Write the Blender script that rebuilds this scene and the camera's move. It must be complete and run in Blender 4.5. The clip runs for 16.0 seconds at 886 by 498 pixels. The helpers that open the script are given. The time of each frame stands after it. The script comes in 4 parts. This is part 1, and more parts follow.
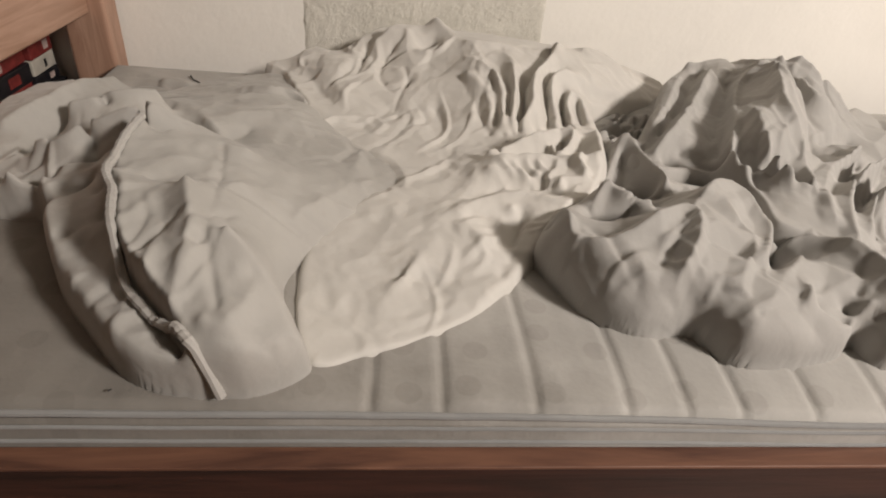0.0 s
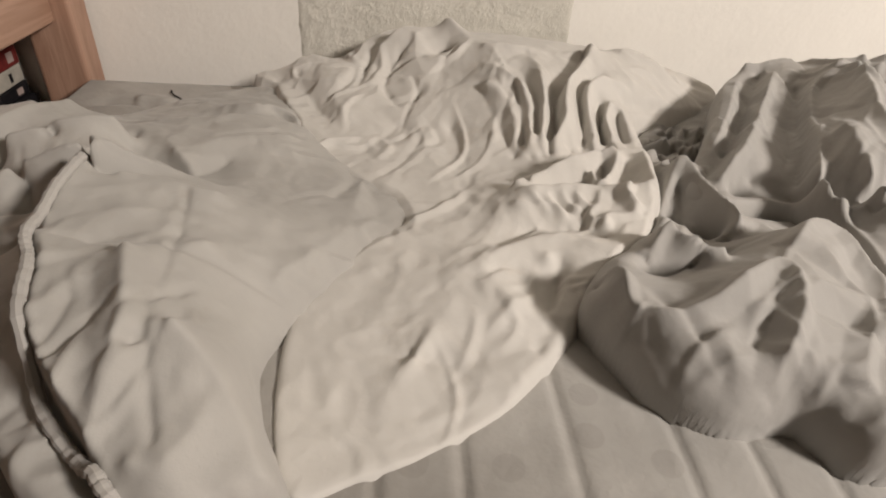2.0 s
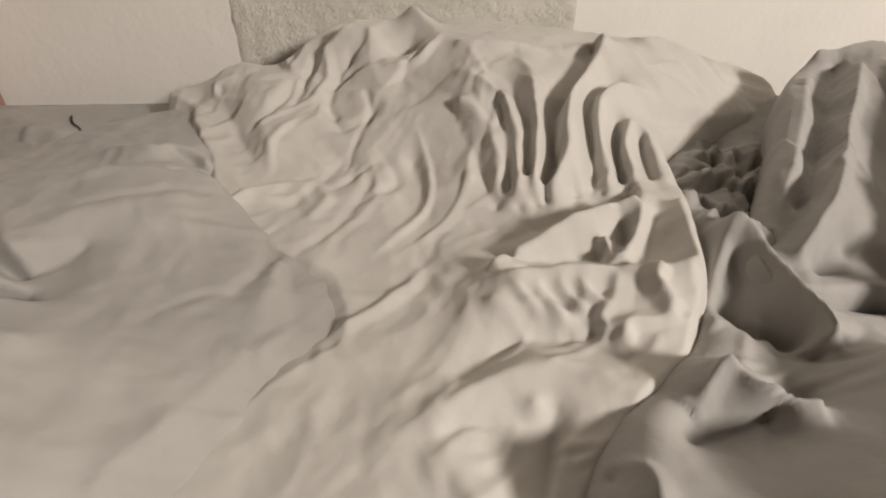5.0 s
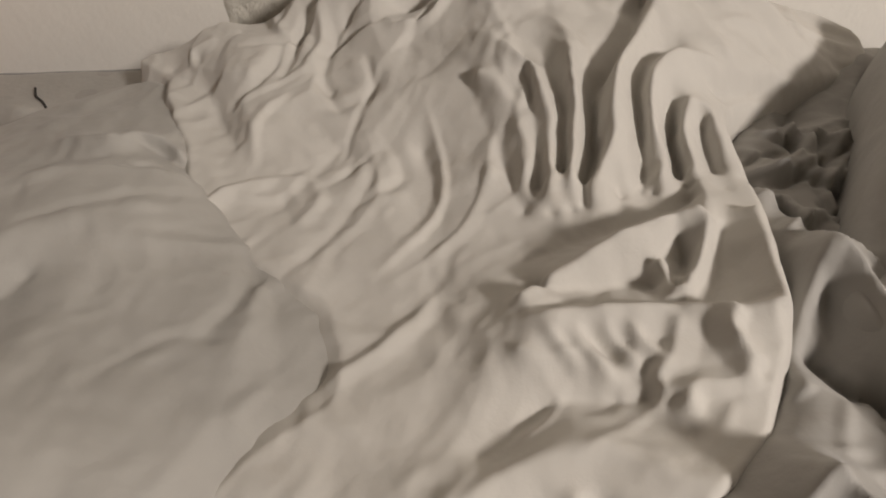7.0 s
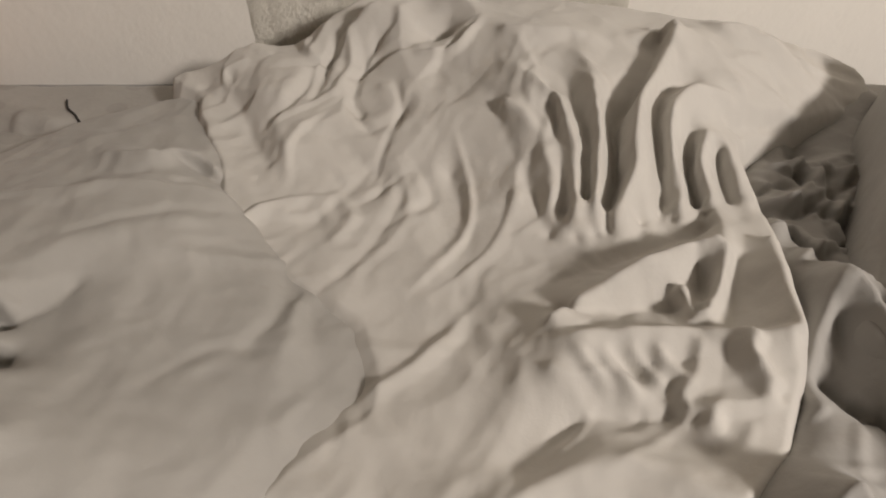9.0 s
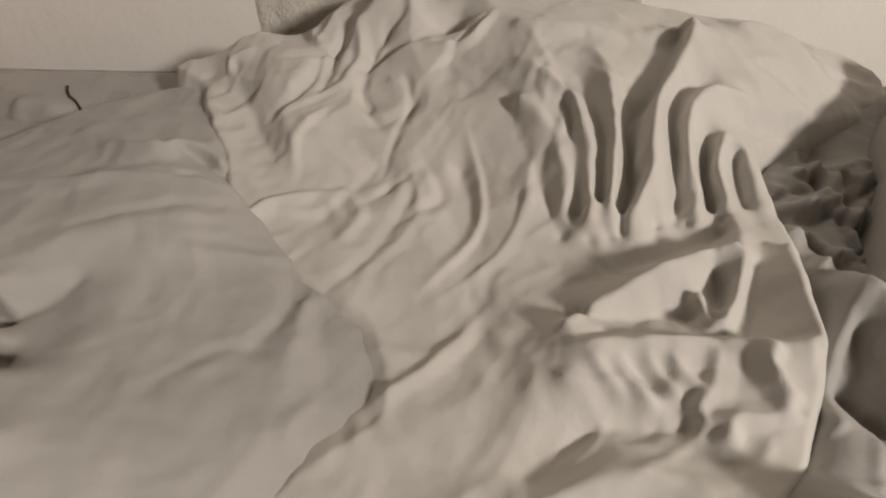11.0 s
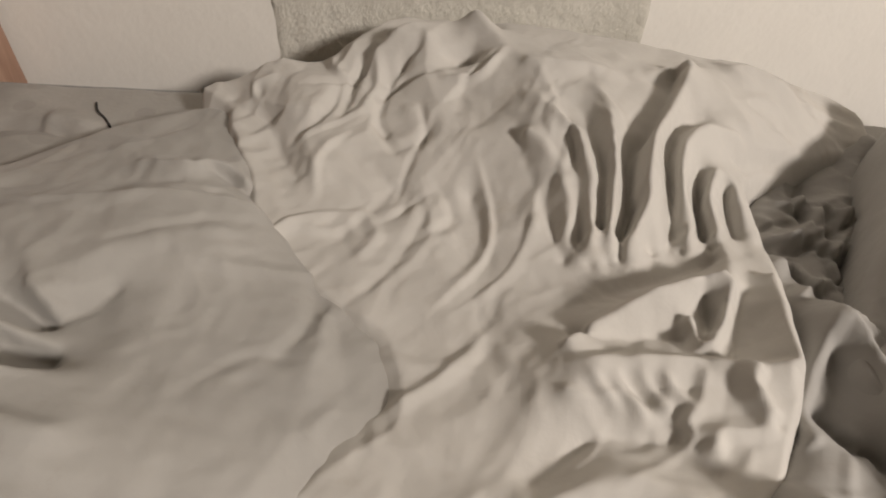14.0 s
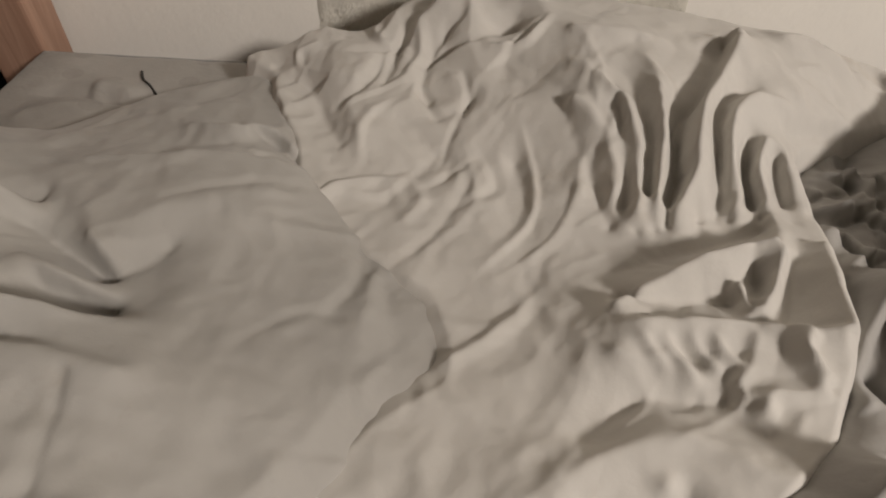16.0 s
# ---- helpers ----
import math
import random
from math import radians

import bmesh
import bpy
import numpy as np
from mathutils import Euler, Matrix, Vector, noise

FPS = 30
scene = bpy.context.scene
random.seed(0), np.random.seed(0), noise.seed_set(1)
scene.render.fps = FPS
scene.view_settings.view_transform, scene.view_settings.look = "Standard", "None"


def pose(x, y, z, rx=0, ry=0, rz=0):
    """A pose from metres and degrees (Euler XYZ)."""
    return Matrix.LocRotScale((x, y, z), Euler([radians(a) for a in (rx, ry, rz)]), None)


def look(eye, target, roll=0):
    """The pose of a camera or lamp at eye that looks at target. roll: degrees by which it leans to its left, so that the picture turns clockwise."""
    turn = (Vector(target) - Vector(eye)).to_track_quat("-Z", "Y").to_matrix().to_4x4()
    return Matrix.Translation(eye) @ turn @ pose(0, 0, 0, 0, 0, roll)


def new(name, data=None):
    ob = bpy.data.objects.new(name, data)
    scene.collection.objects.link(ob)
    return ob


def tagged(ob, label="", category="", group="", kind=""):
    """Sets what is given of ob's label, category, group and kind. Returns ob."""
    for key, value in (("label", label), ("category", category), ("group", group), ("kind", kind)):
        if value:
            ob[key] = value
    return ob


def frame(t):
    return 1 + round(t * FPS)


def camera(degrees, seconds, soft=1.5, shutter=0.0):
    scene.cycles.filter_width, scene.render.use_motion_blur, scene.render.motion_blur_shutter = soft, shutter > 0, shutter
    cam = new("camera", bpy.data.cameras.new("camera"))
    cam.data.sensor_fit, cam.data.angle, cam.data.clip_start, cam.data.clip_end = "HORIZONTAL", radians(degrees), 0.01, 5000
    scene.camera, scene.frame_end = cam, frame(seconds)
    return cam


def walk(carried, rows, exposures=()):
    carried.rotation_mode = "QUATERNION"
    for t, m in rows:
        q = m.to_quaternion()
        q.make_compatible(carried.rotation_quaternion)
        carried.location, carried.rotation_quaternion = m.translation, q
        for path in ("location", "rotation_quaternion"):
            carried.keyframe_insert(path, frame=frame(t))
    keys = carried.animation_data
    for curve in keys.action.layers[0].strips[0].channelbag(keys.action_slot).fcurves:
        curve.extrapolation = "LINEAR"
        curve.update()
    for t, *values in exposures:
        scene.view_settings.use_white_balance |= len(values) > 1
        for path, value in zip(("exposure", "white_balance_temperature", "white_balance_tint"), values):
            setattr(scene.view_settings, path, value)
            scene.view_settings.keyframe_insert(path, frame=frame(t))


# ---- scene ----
cam = camera(73.7, 16.0, soft=2.0)
PATH = [
    (0, (-0.012, 0.153, 0.902), (0.197, 1.795, -0.222), 6.1),
    (0.5, (-0.013, 0.156, 0.907), (0.191, 1.802, -0.21), 6.2),
    (1, (-0.016, 0.189, 0.902), (0.174, 1.833, -0.221), 6.9),
    (1.5, (-0.017, 0.265, 0.882), (0.141, 1.888, -0.275), 5.7),
    (2, (-0.002, 0.327, 0.873), (0.157, 1.96, -0.27), 4.3),
    (2.5, (-0.003, 0.378, 0.857), (0.145, 2.005, -0.297), 4.5),
    (3, (0.022, 0.424, 0.848), (0.157, 2.034, -0.331), 3.7),
    (3.5, (0.042, 0.471, 0.847), (0.174, 2.08, -0.334), 3.1),
    (4, (0.053, 0.515, 0.844), (0.114, 2.1, -0.376), 0.5),
    (4.5, (0.077, 0.553, 0.85), (0.157, 2.135, -0.371), 0.6),
    (7, (0.098, 0.724, 0.836), (0.096, 2.139, -0.578), -1.8),
    (7.5, (0.097, 0.725, 0.845), (0.074, 2.146, -0.563), -2.4),
    (8, (0.082, 0.719, 0.843), (0.089, 2.146, -0.558), -0.7),
    (8.5, (0.076, 0.714, 0.855), (0.091, 2.15, -0.536), -0.2),
    (9, (0.065, 0.712, 0.857), (0.091, 2.158, -0.525), 0.4),
    (11.5, (0.045, 0.729, 0.857), (0.089, 2.144, -0.555), 3.0),
    (12, (0.032, 0.726, 0.863), (0.098, 2.152, -0.538), 5.1),
    (12.5, (0.039, 0.721, 0.877), (0.107, 2.16, -0.511), 4.7),
    (13, (0.041, 0.712, 0.882), (0.096, 2.163, -0.492), 4.0),
    (13.5, (0.041, 0.705, 0.887), (0.087, 2.158, -0.487), 3.2),
    (14, (0.036, 0.702, 0.888), (0.091, 2.155, -0.484), 3.9),
    (14.5, (0.036, 0.7, 0.891), (0.086, 2.156, -0.479), 3.5),
    (15, (0.042, 0.697, 0.888), (0.085, 2.167, -0.468), 2.6),
    (15.5, (0.024, 0.693, 0.874), (0.032, 2.12, -0.528), 3.2),
    (16, (0.013, 0.684, 0.874), (0.002, 2.104, -0.534), 3.0),
]
walk(cam, [(t, look(eye, target, roll)) for t, eye, target, roll in PATH], [(0, 0.0), (4.5, -0.05), (7, -0.32), (9, -0.25), (12, -0.32), (13, -0.18), (15, -0.18), (15.5, -0.36), (16, -0.4)])


# ---- world and light ----
world = bpy.data.worlds.new("world")
scene.world = world
world.use_nodes = True
world.node_tree.nodes["Background"].inputs[0].default_value = (1.0, 0.92, 0.82, 1)
world.node_tree.nodes["Background"].inputs[1].default_value = 0.004


def area_lamp(name, eye, target, size, watts, colour):
    data = bpy.data.lights.new(name, "AREA")
    data.shape, data.size, data.energy, data.color = "DISK", size, watts, colour
    lamp = new(name, data)
    lamp.matrix_world = look(eye, target)
    return lamp


LAMP = (1.0, 0.905, 0.835)
area_lamp("room_light", (1.95, -0.80, 2.08), (0.2, 1.2, 0.55), 0.42, 94.0, LAMP)


# ---- materials ----
def material(name, colour, rough=0.8, metal=0.0, sheen=0.0, coat=0.0):
    m = bpy.data.materials.new(name)
    m.use_nodes = True
    b = m.node_tree.nodes["Principled BSDF"]
    b.inputs["Base Color"].default_value = (*colour, 1)
    b.inputs["Roughness"].default_value = rough
    b.inputs["Metallic"].default_value = metal
    b.inputs["Sheen Weight"].default_value = sheen
    b.inputs["Coat Weight"].default_value = coat
    return m


def node(m, kind, **values):
    n = m.node_tree.nodes.new(kind)
    for key, value in values.items():
        n.inputs[key.replace("_", " ")].default_value = value
    return n


def join(m, a, out, b, inp):
    m.node_tree.links.new(a.outputs[out], b.inputs[inp])


def coords(m, scale=(1, 1, 1), turn=(0, 0, 0)):
    tc = m.node_tree.nodes.new("ShaderNodeTexCoord")
    mp = node(m, "ShaderNodeMapping", Scale=scale, Rotation=turn)
    join(m, tc, "Object", mp, "Vector")
    return mp


def blend_colours(m, low, high, fac, out="Fac", lo=0.35, hi=0.7):
    ramp = m.node_tree.nodes.new("ShaderNodeValToRGB")
    ramp.color_ramp.elements[0].position, ramp.color_ramp.elements[1].position = lo, hi
    ramp.color_ramp.elements[0].color, ramp.color_ramp.elements[1].color = (*low, 1), (*high, 1)
    join(m, fac, out, ramp, "Fac")
    return ramp


def bumps(m, layers):
    """Chains bump nodes into the shader: (texture node, output, height in metres)."""
    last = None
    for tex, out, height in layers:
        b = node(m, "ShaderNodeBump", Strength=1.0, Distance=height)
        join(m, tex, out, b, "Height")
        if last:
            join(m, last, "Normal", b, "Normal")
        last = b
    join(m, last, "Normal", m.node_tree.nodes["Principled BSDF"], "Normal")


def fabric(name, low, high, stain, weave=900.0):
    m = material(name, high, 0.92, sheen=0.15)
    p = m.node_tree.nodes["Principled BSDF"]
    at = coords(m)
    wide = node(m, "ShaderNodeTexNoise", Scale=5.0, Detail=5.0, Roughness=0.6)
    fine = node(m, "ShaderNodeTexNoise", Scale=70.0, Detail=4.0, Roughness=0.65)
    thread = node(m, "ShaderNodeTexNoise", Scale=weave, Detail=1.0)
    blot = node(m, "ShaderNodeTexNoise", Scale=11.0, Detail=6.0, Roughness=0.7, Distortion=0.6)
    crinkle = node(m, "ShaderNodeTexNoise", Scale=24.0, Detail=3.0, Roughness=0.5, Distortion=0.4)
    for n in (wide, fine, thread, blot, crinkle):
        join(m, at, "Vector", n, "Vector")
    c1 = blend_colours(m, low, high, wide, lo=0.3, hi=0.65)
    c2 = blend_colours(m, stain, (1, 1, 1), blot, lo=0.28, hi=0.42)
    mix = m.node_tree.nodes.new("ShaderNodeMix")
    mix.data_type, mix.blend_type = "RGBA", "MULTIPLY"
    mix.inputs["Factor"].default_value = 0.5
    m.node_tree.links.new(c1.outputs["Color"], mix.inputs[6])
    m.node_tree.links.new(c2.outputs["Color"], mix.inputs[7])
    m.node_tree.links.new(mix.outputs[2], p.inputs["Base Color"])
    bumps(m, [(wide, "Fac", 0.003), (crinkle, "Fac", 0.0016), (fine, "Fac", 0.0005), (thread, "Fac", 0.00007)])
    return m


DUVET = fabric("duvet_cotton", (0.335, 0.322, 0.297), (0.395, 0.38, 0.351), (0.84, 0.8, 0.74))
SHEET = fabric("sheet_cotton", (0.50, 0.48, 0.443), (0.57, 0.548, 0.505), (0.88, 0.84, 0.79))
COVER = fabric("cover_cotton", (0.325, 0.314, 0.293), (0.385, 0.371, 0.347), (0.86, 0.83, 0.79))
PIPING = fabric("piping_cotton", (0.35, 0.335, 0.312), (0.41, 0.393, 0.365), (0.85, 0.8, 0.72), 1500.0)
EDGE = fabric("edge_tape", (0.22, 0.22, 0.215), (0.28, 0.28, 0.272), (0.8, 0.78, 0.74), 1500.0)


def ticking_material():
    m = material("mattress_ticking", (0.45, 0.42, 0.37), 0.88, sheen=0.1)
    p = m.node_tree.nodes["Principled BSDF"]
    at = coords(m)
    wide = node(m, "ShaderNodeTexNoise", Scale=6.0, Detail=5.0, Roughness=0.65)
    fine = node(m, "ShaderNodeTexNoise", Scale=160.0, Detail=3.0)
    cells = node(m, "ShaderNodeTexVoronoi", Scale=13.0, Randomness=0.45)
    cells.voronoi_dimensions = "2D"
    for n in (wide, fine, cells):
        join(m, at, "Vector", n, "Vector")
    c1 = blend_colours(m, (0.33, 0.318, 0.293), (0.42, 0.404, 0.375), wide, lo=0.3, hi=0.7)
    # the ticking gets darker towards the front left, unevenly
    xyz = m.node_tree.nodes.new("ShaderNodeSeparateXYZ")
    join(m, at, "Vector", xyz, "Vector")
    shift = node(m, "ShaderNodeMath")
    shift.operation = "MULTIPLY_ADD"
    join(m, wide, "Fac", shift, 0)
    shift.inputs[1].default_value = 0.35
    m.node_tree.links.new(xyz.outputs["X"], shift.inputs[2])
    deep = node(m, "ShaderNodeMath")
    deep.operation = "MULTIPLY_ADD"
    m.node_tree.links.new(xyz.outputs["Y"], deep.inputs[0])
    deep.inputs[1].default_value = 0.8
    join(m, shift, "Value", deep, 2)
    front_left_tone = blend_colours(m, (0.56, 0.54, 0.515), (1, 1, 1), deep, "Value", 0.50, 0.85)
    # base tone times the front-left darkening
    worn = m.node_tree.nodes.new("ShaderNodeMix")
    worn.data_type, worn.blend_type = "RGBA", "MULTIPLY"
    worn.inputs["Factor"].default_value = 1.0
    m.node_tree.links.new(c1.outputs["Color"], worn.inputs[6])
    m.node_tree.links.new(front_left_tone.outputs["Color"], worn.inputs[7])
    medal = blend_colours(m, (0.88, 0.875, 0.87), (1, 1, 1), cells, "Distance", 0.17, 0.19)
    mix = m.node_tree.nodes.new("ShaderNodeMix")
    mix.data_type, mix.blend_type = "RGBA", "MULTIPLY"
    mix.inputs["Factor"].default_value = 0.8
    m.node_tree.links.new(worn.outputs[2], mix.inputs[6])
    m.node_tree.links.new(medal.outputs["Color"], mix.inputs[7])
    m.node_tree.links.new(mix.outputs[2], p.inputs["Base Color"])
    bumps(m, [(wide, "Fac", 0.004), (fine, "Fac", 0.0005)])
    return m


TICKING = ticking_material()


def wood_material(name, dark, light, along, gloss=0.5):
    m = material(name, light, gloss, coat=0.08)
    p = m.node_tree.nodes["Principled BSDF"]
    p.inputs["Coat Roughness"].default_value = 0.3
    size = {"x": (1.2, 14, 14), "y": (14, 1.2, 14), "z": (14, 14, 1.2)}[along]
    at = coords(m, size)
    grain = node(m, "ShaderNodeTexNoise", Scale=2.2, Detail=7.0, Roughness=0.62, Distortion=1.4)
    pores = node(m, "ShaderNodeTexNoise", Scale=14.0, Detail=3.0)
    join(m, at, "Vector", grain, "Vector")
    join(m, at, "Vector", pores, "Vector")
    c = blend_colours(m, dark, light, grain, lo=0.35, hi=0.62)
    join(m, c, "Color", p, "Base Color")
    bumps(m, [(grain, "Fac", 0.0008), (pores, "Fac", 0.0004)])
    return m


# one rail wood in two tones: shade painted into one, light into the other
WOOD_RAIL_SHADED = wood_material("shaded_rail_wood", (0.014, 0.007, 0.007), (0.052, 0.020, 0.016), "x")
WOOD_RAIL_LIT = wood_material("lit_rail_wood", (0.085, 0.038, 0.025), (0.18, 0.085, 0.052), "x")
WOOD_POST = wood_material("post_wood", (0.30, 0.17, 0.115), (0.44, 0.275, 0.195), "z")
WOOD_TOP = wood_material("headboard_wood", (0.31, 0.18, 0.12), (0.46, 0.29, 0.21), "y")


def plaster_material(name, low, high, rough_height, grain_height, grain=90.0):
    m = material(name, high, 0.93)
    p = m.node_tree.nodes["Principled BSDF"]
    at = coords(m)
    wide = node(m, "ShaderNodeTexNoise", Scale=3.0, Detail=5.0, Roughness=0.6)
    trowel = node(m, "ShaderNodeTexNoise", Scale=14.0, Detail=4.0, Roughness=0.55)
    grit = node(m, "ShaderNodeTexNoise", Scale=grain, Detail=5.0, Roughness=0.7)
    for n in (wide, trowel, grit):
        join(m, at, "Vector", n, "Vector")
    c = blend_colours(m, low, high, wide, lo=0.3, hi=0.7)
    join(m, c, "Color", p, "Base Color")
    bumps(m, [(trowel, "Fac", rough_height), (grit, "Fac", grain_height)])
    return m


WALL = plaster_material("cream_plaster", (0.79, 0.76, 0.70), (0.85, 0.82, 0.755), 0.002, 0.0005)
PATCH = plaster_material("rough_plaster", (0.53, 0.507, 0.44), (0.74, 0.71, 0.632), 0.003, 0.0035, 120.0)
# dark brown for the unseen walls, so that little light bounces back
OTHER = plaster_material("low_bounce_paint", (0.11, 0.095, 0.08), (0.14, 0.125, 0.105), 0.003, 0.0006)
CEILING = plaster_material("ceiling_paint", (0.30, 0.29, 0.26), (0.36, 0.345, 0.31), 0.002, 0.0005)
FLOOR = wood_material("floor_wood", (0.16, 0.085, 0.045), (0.26, 0.15, 0.085), "x", 0.5)


THREAD = material("dark_thread", (0.03, 0.028, 0.027), 0.9)


# ---- mesh helpers ----
def part(name, bm, mat, parent=None, label="", smooth=False):
    me = bpy.data.meshes.new(name)
    bm.normal_update()
    bm.to_mesh(me)
    bm.free()
    me.materials.append(mat)
    if smooth:
        me.polygons.foreach_set("use_smooth", [True] * len(me.polygons))
    ob = new(name, me)
    if parent:
        ob.parent = parent
    if label:
        ob["label"] = label
    return ob


def box(lo, hi, bevel=0.0, segments=2, bm=None):
    bm = bm or bmesh.new()
    m = Matrix.Translation([(a + b) / 2 for a, b in zip(lo, hi)]) @ Matrix.Diagonal([b - a for a, b in zip(lo, hi)] + [1])
    made = bmesh.ops.create_cube(bm, size=1, matrix=m)
    if bevel:
        edges = {e for v in made["verts"] for e in v.link_edges}
        bmesh.ops.bevel(bm, geom=list(edges), offset=bevel, segments=segments, affect="EDGES", profile=0.5)
    return bm


def spline(points, steps=12, closed=False):
    """Catmull-Rom through the points, as an array."""
    p = np.array(points, float)
    n = len(p)
    out = []
    for i in range(n if closed else n - 1):
        if closed:
            a, b, c, d = p[i - 1], p[i], p[(i + 1) % n], p[(i + 2) % n]
        else:
            a, b, c, d = p[max(i - 1, 0)], p[i], p[i + 1], p[min(i + 2, n - 1)]
        for s in np.linspace(0, 1, steps, endpoint=False):
            out.append(0.5 * (2 * b + (c - a) * s + (2 * a - 5 * b + 4 * c - d) * s * s + (3 * b - a - 3 * c + d) * s ** 3))
    if not closed:
        out.append(p[-1])
    return np.array(out)


def tube(points, radius, sides=8, twist=0.0):
    bm = bmesh.new()
    rings = []
    p = [Vector(q) for q in points]
    for i, q in enumerate(p):
        t = (p[min(i + 1, len(p) - 1)] - p[max(i - 1, 0)]).normalized()
        a = t.cross(Vector((0, 0, 1)))
        a = a.normalized() if a.length > 1e-4 else Vector((1, 0, 0))
        b = a.cross(t)
        rings.append([bm.verts.new(q + radius * (1 + twist * math.sin(2.2 * i)) * (math.cos(2 * math.pi * k / sides) * a + math.sin(2 * math.pi * k / sides) * b)) for k in range(sides)])
    for r, s in zip(rings, rings[1:]):
        for k in range(sides):
            bm.faces.new((r[k], r[(k + 1) % sides], s[(k + 1) % sides], s[k]))
    bm.faces.new(rings[0]), bm.faces.new(rings[-1])
    bmesh.ops.recalc_face_normals(bm, faces=bm.faces)
    return bm


# ---- cloth: height fields with modelled folds ----
TABLE = np.random.RandomState(7).rand(256, 256) * 2 * math.pi


def grad_noise(x, y):
    ix, iy = np.floor(x).astype(int), np.floor(y).astype(int)
    fx, fy = x - ix, y - iy

    def corner(i, j):
        a = TABLE[(ix + i) % 256, (iy + j) % 256]
        return np.cos(a) * (fx - i) + np.sin(a) * (fy - j)
    u, v = fx ** 3 * (fx * (fx * 6 - 15) + 10), fy ** 3 * (fy * (fy * 6 - 15) + 10)
    top = corner(0, 0) * (1 - u) + corner(1, 0) * u
    low = corner(0, 1) * (1 - u) + corner(1, 1) * u
    return 1.4 * (top * (1 - v) + low * v)


class Cloth:
    """A sheet over a rectangle of the plan: height above the mattress, shaped by humps, folds and creases."""

    def __init__(self, x0, x1, y0, y1, step, lean=(0, 0)):
        self.xs, self.ys = np.arange(x0, x1, step), np.arange(y0, y1, step)
        self.X, self.Y = np.meshgrid(self.xs, self.ys)
        self.H = np.zeros_like(self.X)
        self.step = step
        self.lean = lean
        self.fixed, self.level = np.zeros(self.X.shape, bool), np.zeros_like(self.X)

    def crease(self, *points):
        """A ridge or a furrow of the draped cloth: a curve through (x, y, height), between which drape() hangs it."""
        p = spline(points, 24)
        i = np.round((p[:, 0] - self.lean[0] * p[:, 2] - self.xs[0]) / self.step).astype(int)
        j = np.round((p[:, 1] - self.lean[1] * p[:, 2] - self.ys[0]) / self.step).astype(int)
        ok = (i >= 0) & (j >= 0) & (i < len(self.xs)) & (j < len(self.ys))
        self.fixed[j[ok], i[ok]], self.level[j[ok], i[ok]] = True, p[ok, 2]
        return self

    def placed(self):
        """The place of each point: what stands high leans over."""
        up = np.maximum(self.H, 0)
        return np.stack([self.X + self.lean[0] * up, self.Y + self.lean[1] * up, BED_TOP + self.H], -1)

    def drape(self, sag=0.0, soft=2):
        """Hangs the cloth between its creases, coarse to fine; sag: how much it hollows out between them."""
        H = None
        for k in (16, 8, 4, 2, 1):
            ny, nx = -(-self.X.shape[0] // k), -(-self.X.shape[1] // k)
            n, v = np.zeros((ny, nx)), np.zeros((ny, nx))
            j, i = np.nonzero(self.fixed)
            np.add.at(n, (j // k, i // k), 1)
            np.add.at(v, (j // k, i // k), self.level[j, i])
            held, v = n > 0, v / np.maximum(n, 1)
            if H is None:
                H = np.full((ny, nx), v[held].mean())
            else:
                H = np.repeat(np.repeat(H, 2, 0), 2, 1)[:ny, :nx]
            pull = sag * (self.step * k) ** 2 / 4
            for _ in range(220 if k > 1 else 120):
                H = np.where(held, v, H)
                q = np.pad(H, 1, mode="edge")
                H = (q[:-2, 1:-1] + q[2:, 1:-1] + q[1:-1, :-2] + q[1:-1, 2:]) / 4 - pull
            H = np.where(held, v, H)
        self.H += np.maximum(H, 0.002)
        return self.smooth(soft)

    def crisp(self, gain, wide=10):
        """Draws ridges and furrows tighter than a slack cloth has them."""
        soft = self.H.copy()
        for _ in range(wide):
            q = np.pad(soft, 1, mode="edge")
            soft = (q[:-2, 1:-1] + q[2:, 1:-1] + q[1:-1, :-2] + q[1:-1, 2:] + q[1:-1, 1:-1]) / 5
        self.H = np.maximum(self.H + gain * (self.H - soft), 0.002)
        return self

    def along(self, points):
        """Signed distance to a curve (plus: its left), and how far along it, 0 to 1."""
        p = spline(points, 6)
        best, side, at = np.full(self.X.shape, 9.0), np.zeros_like(self.X), np.zeros_like(self.X)
        for i in range(len(p) - 1):
            d = p[i + 1] - p[i]
            l2 = max(d @ d, 1e-12)
            t = np.clip(((self.X - p[i][0]) * d[0] + (self.Y - p[i][1]) * d[1]) / l2, 0, 1)
            ex, ey = self.X - p[i][0] - t * d[0], self.Y - p[i][1] - t * d[1]
            q = np.hypot(ex, ey)
            near = q < best
            best = np.where(near, q, best)
            side = np.where(near, np.sign(d[0] * ey - d[1] * ex), side)
            at = np.where(near, (i + t) / (len(p) - 1), at)
        return best * side, at

    def fold(self, points, h, left, right=None, ends=0.25, power=1.6, h2=None):
        """A fold along a curve: h high at its start, h2 at its end, falling away over left and right metres. Minus: a crease."""
        right = right or left
        d, at = self.along(points)
        w = np.where(d > 0, left, right)
        shape = np.clip(1 - np.abs(d) / w, 0, 1)
        shape = np.where(shape > 0, shape ** power * (1 + (power - 1) * (1 - shape)), 0)
        fade = np.clip(np.minimum(at, 1 - at) / max(ends, 1e-3), 0, 1) if ends else 1.0
        fade = fade * fade * (3 - 2 * fade) if ends else 1.0
        self.H += shape * fade * (h + ((h if h2 is None else h2) - h) * at)
        return self

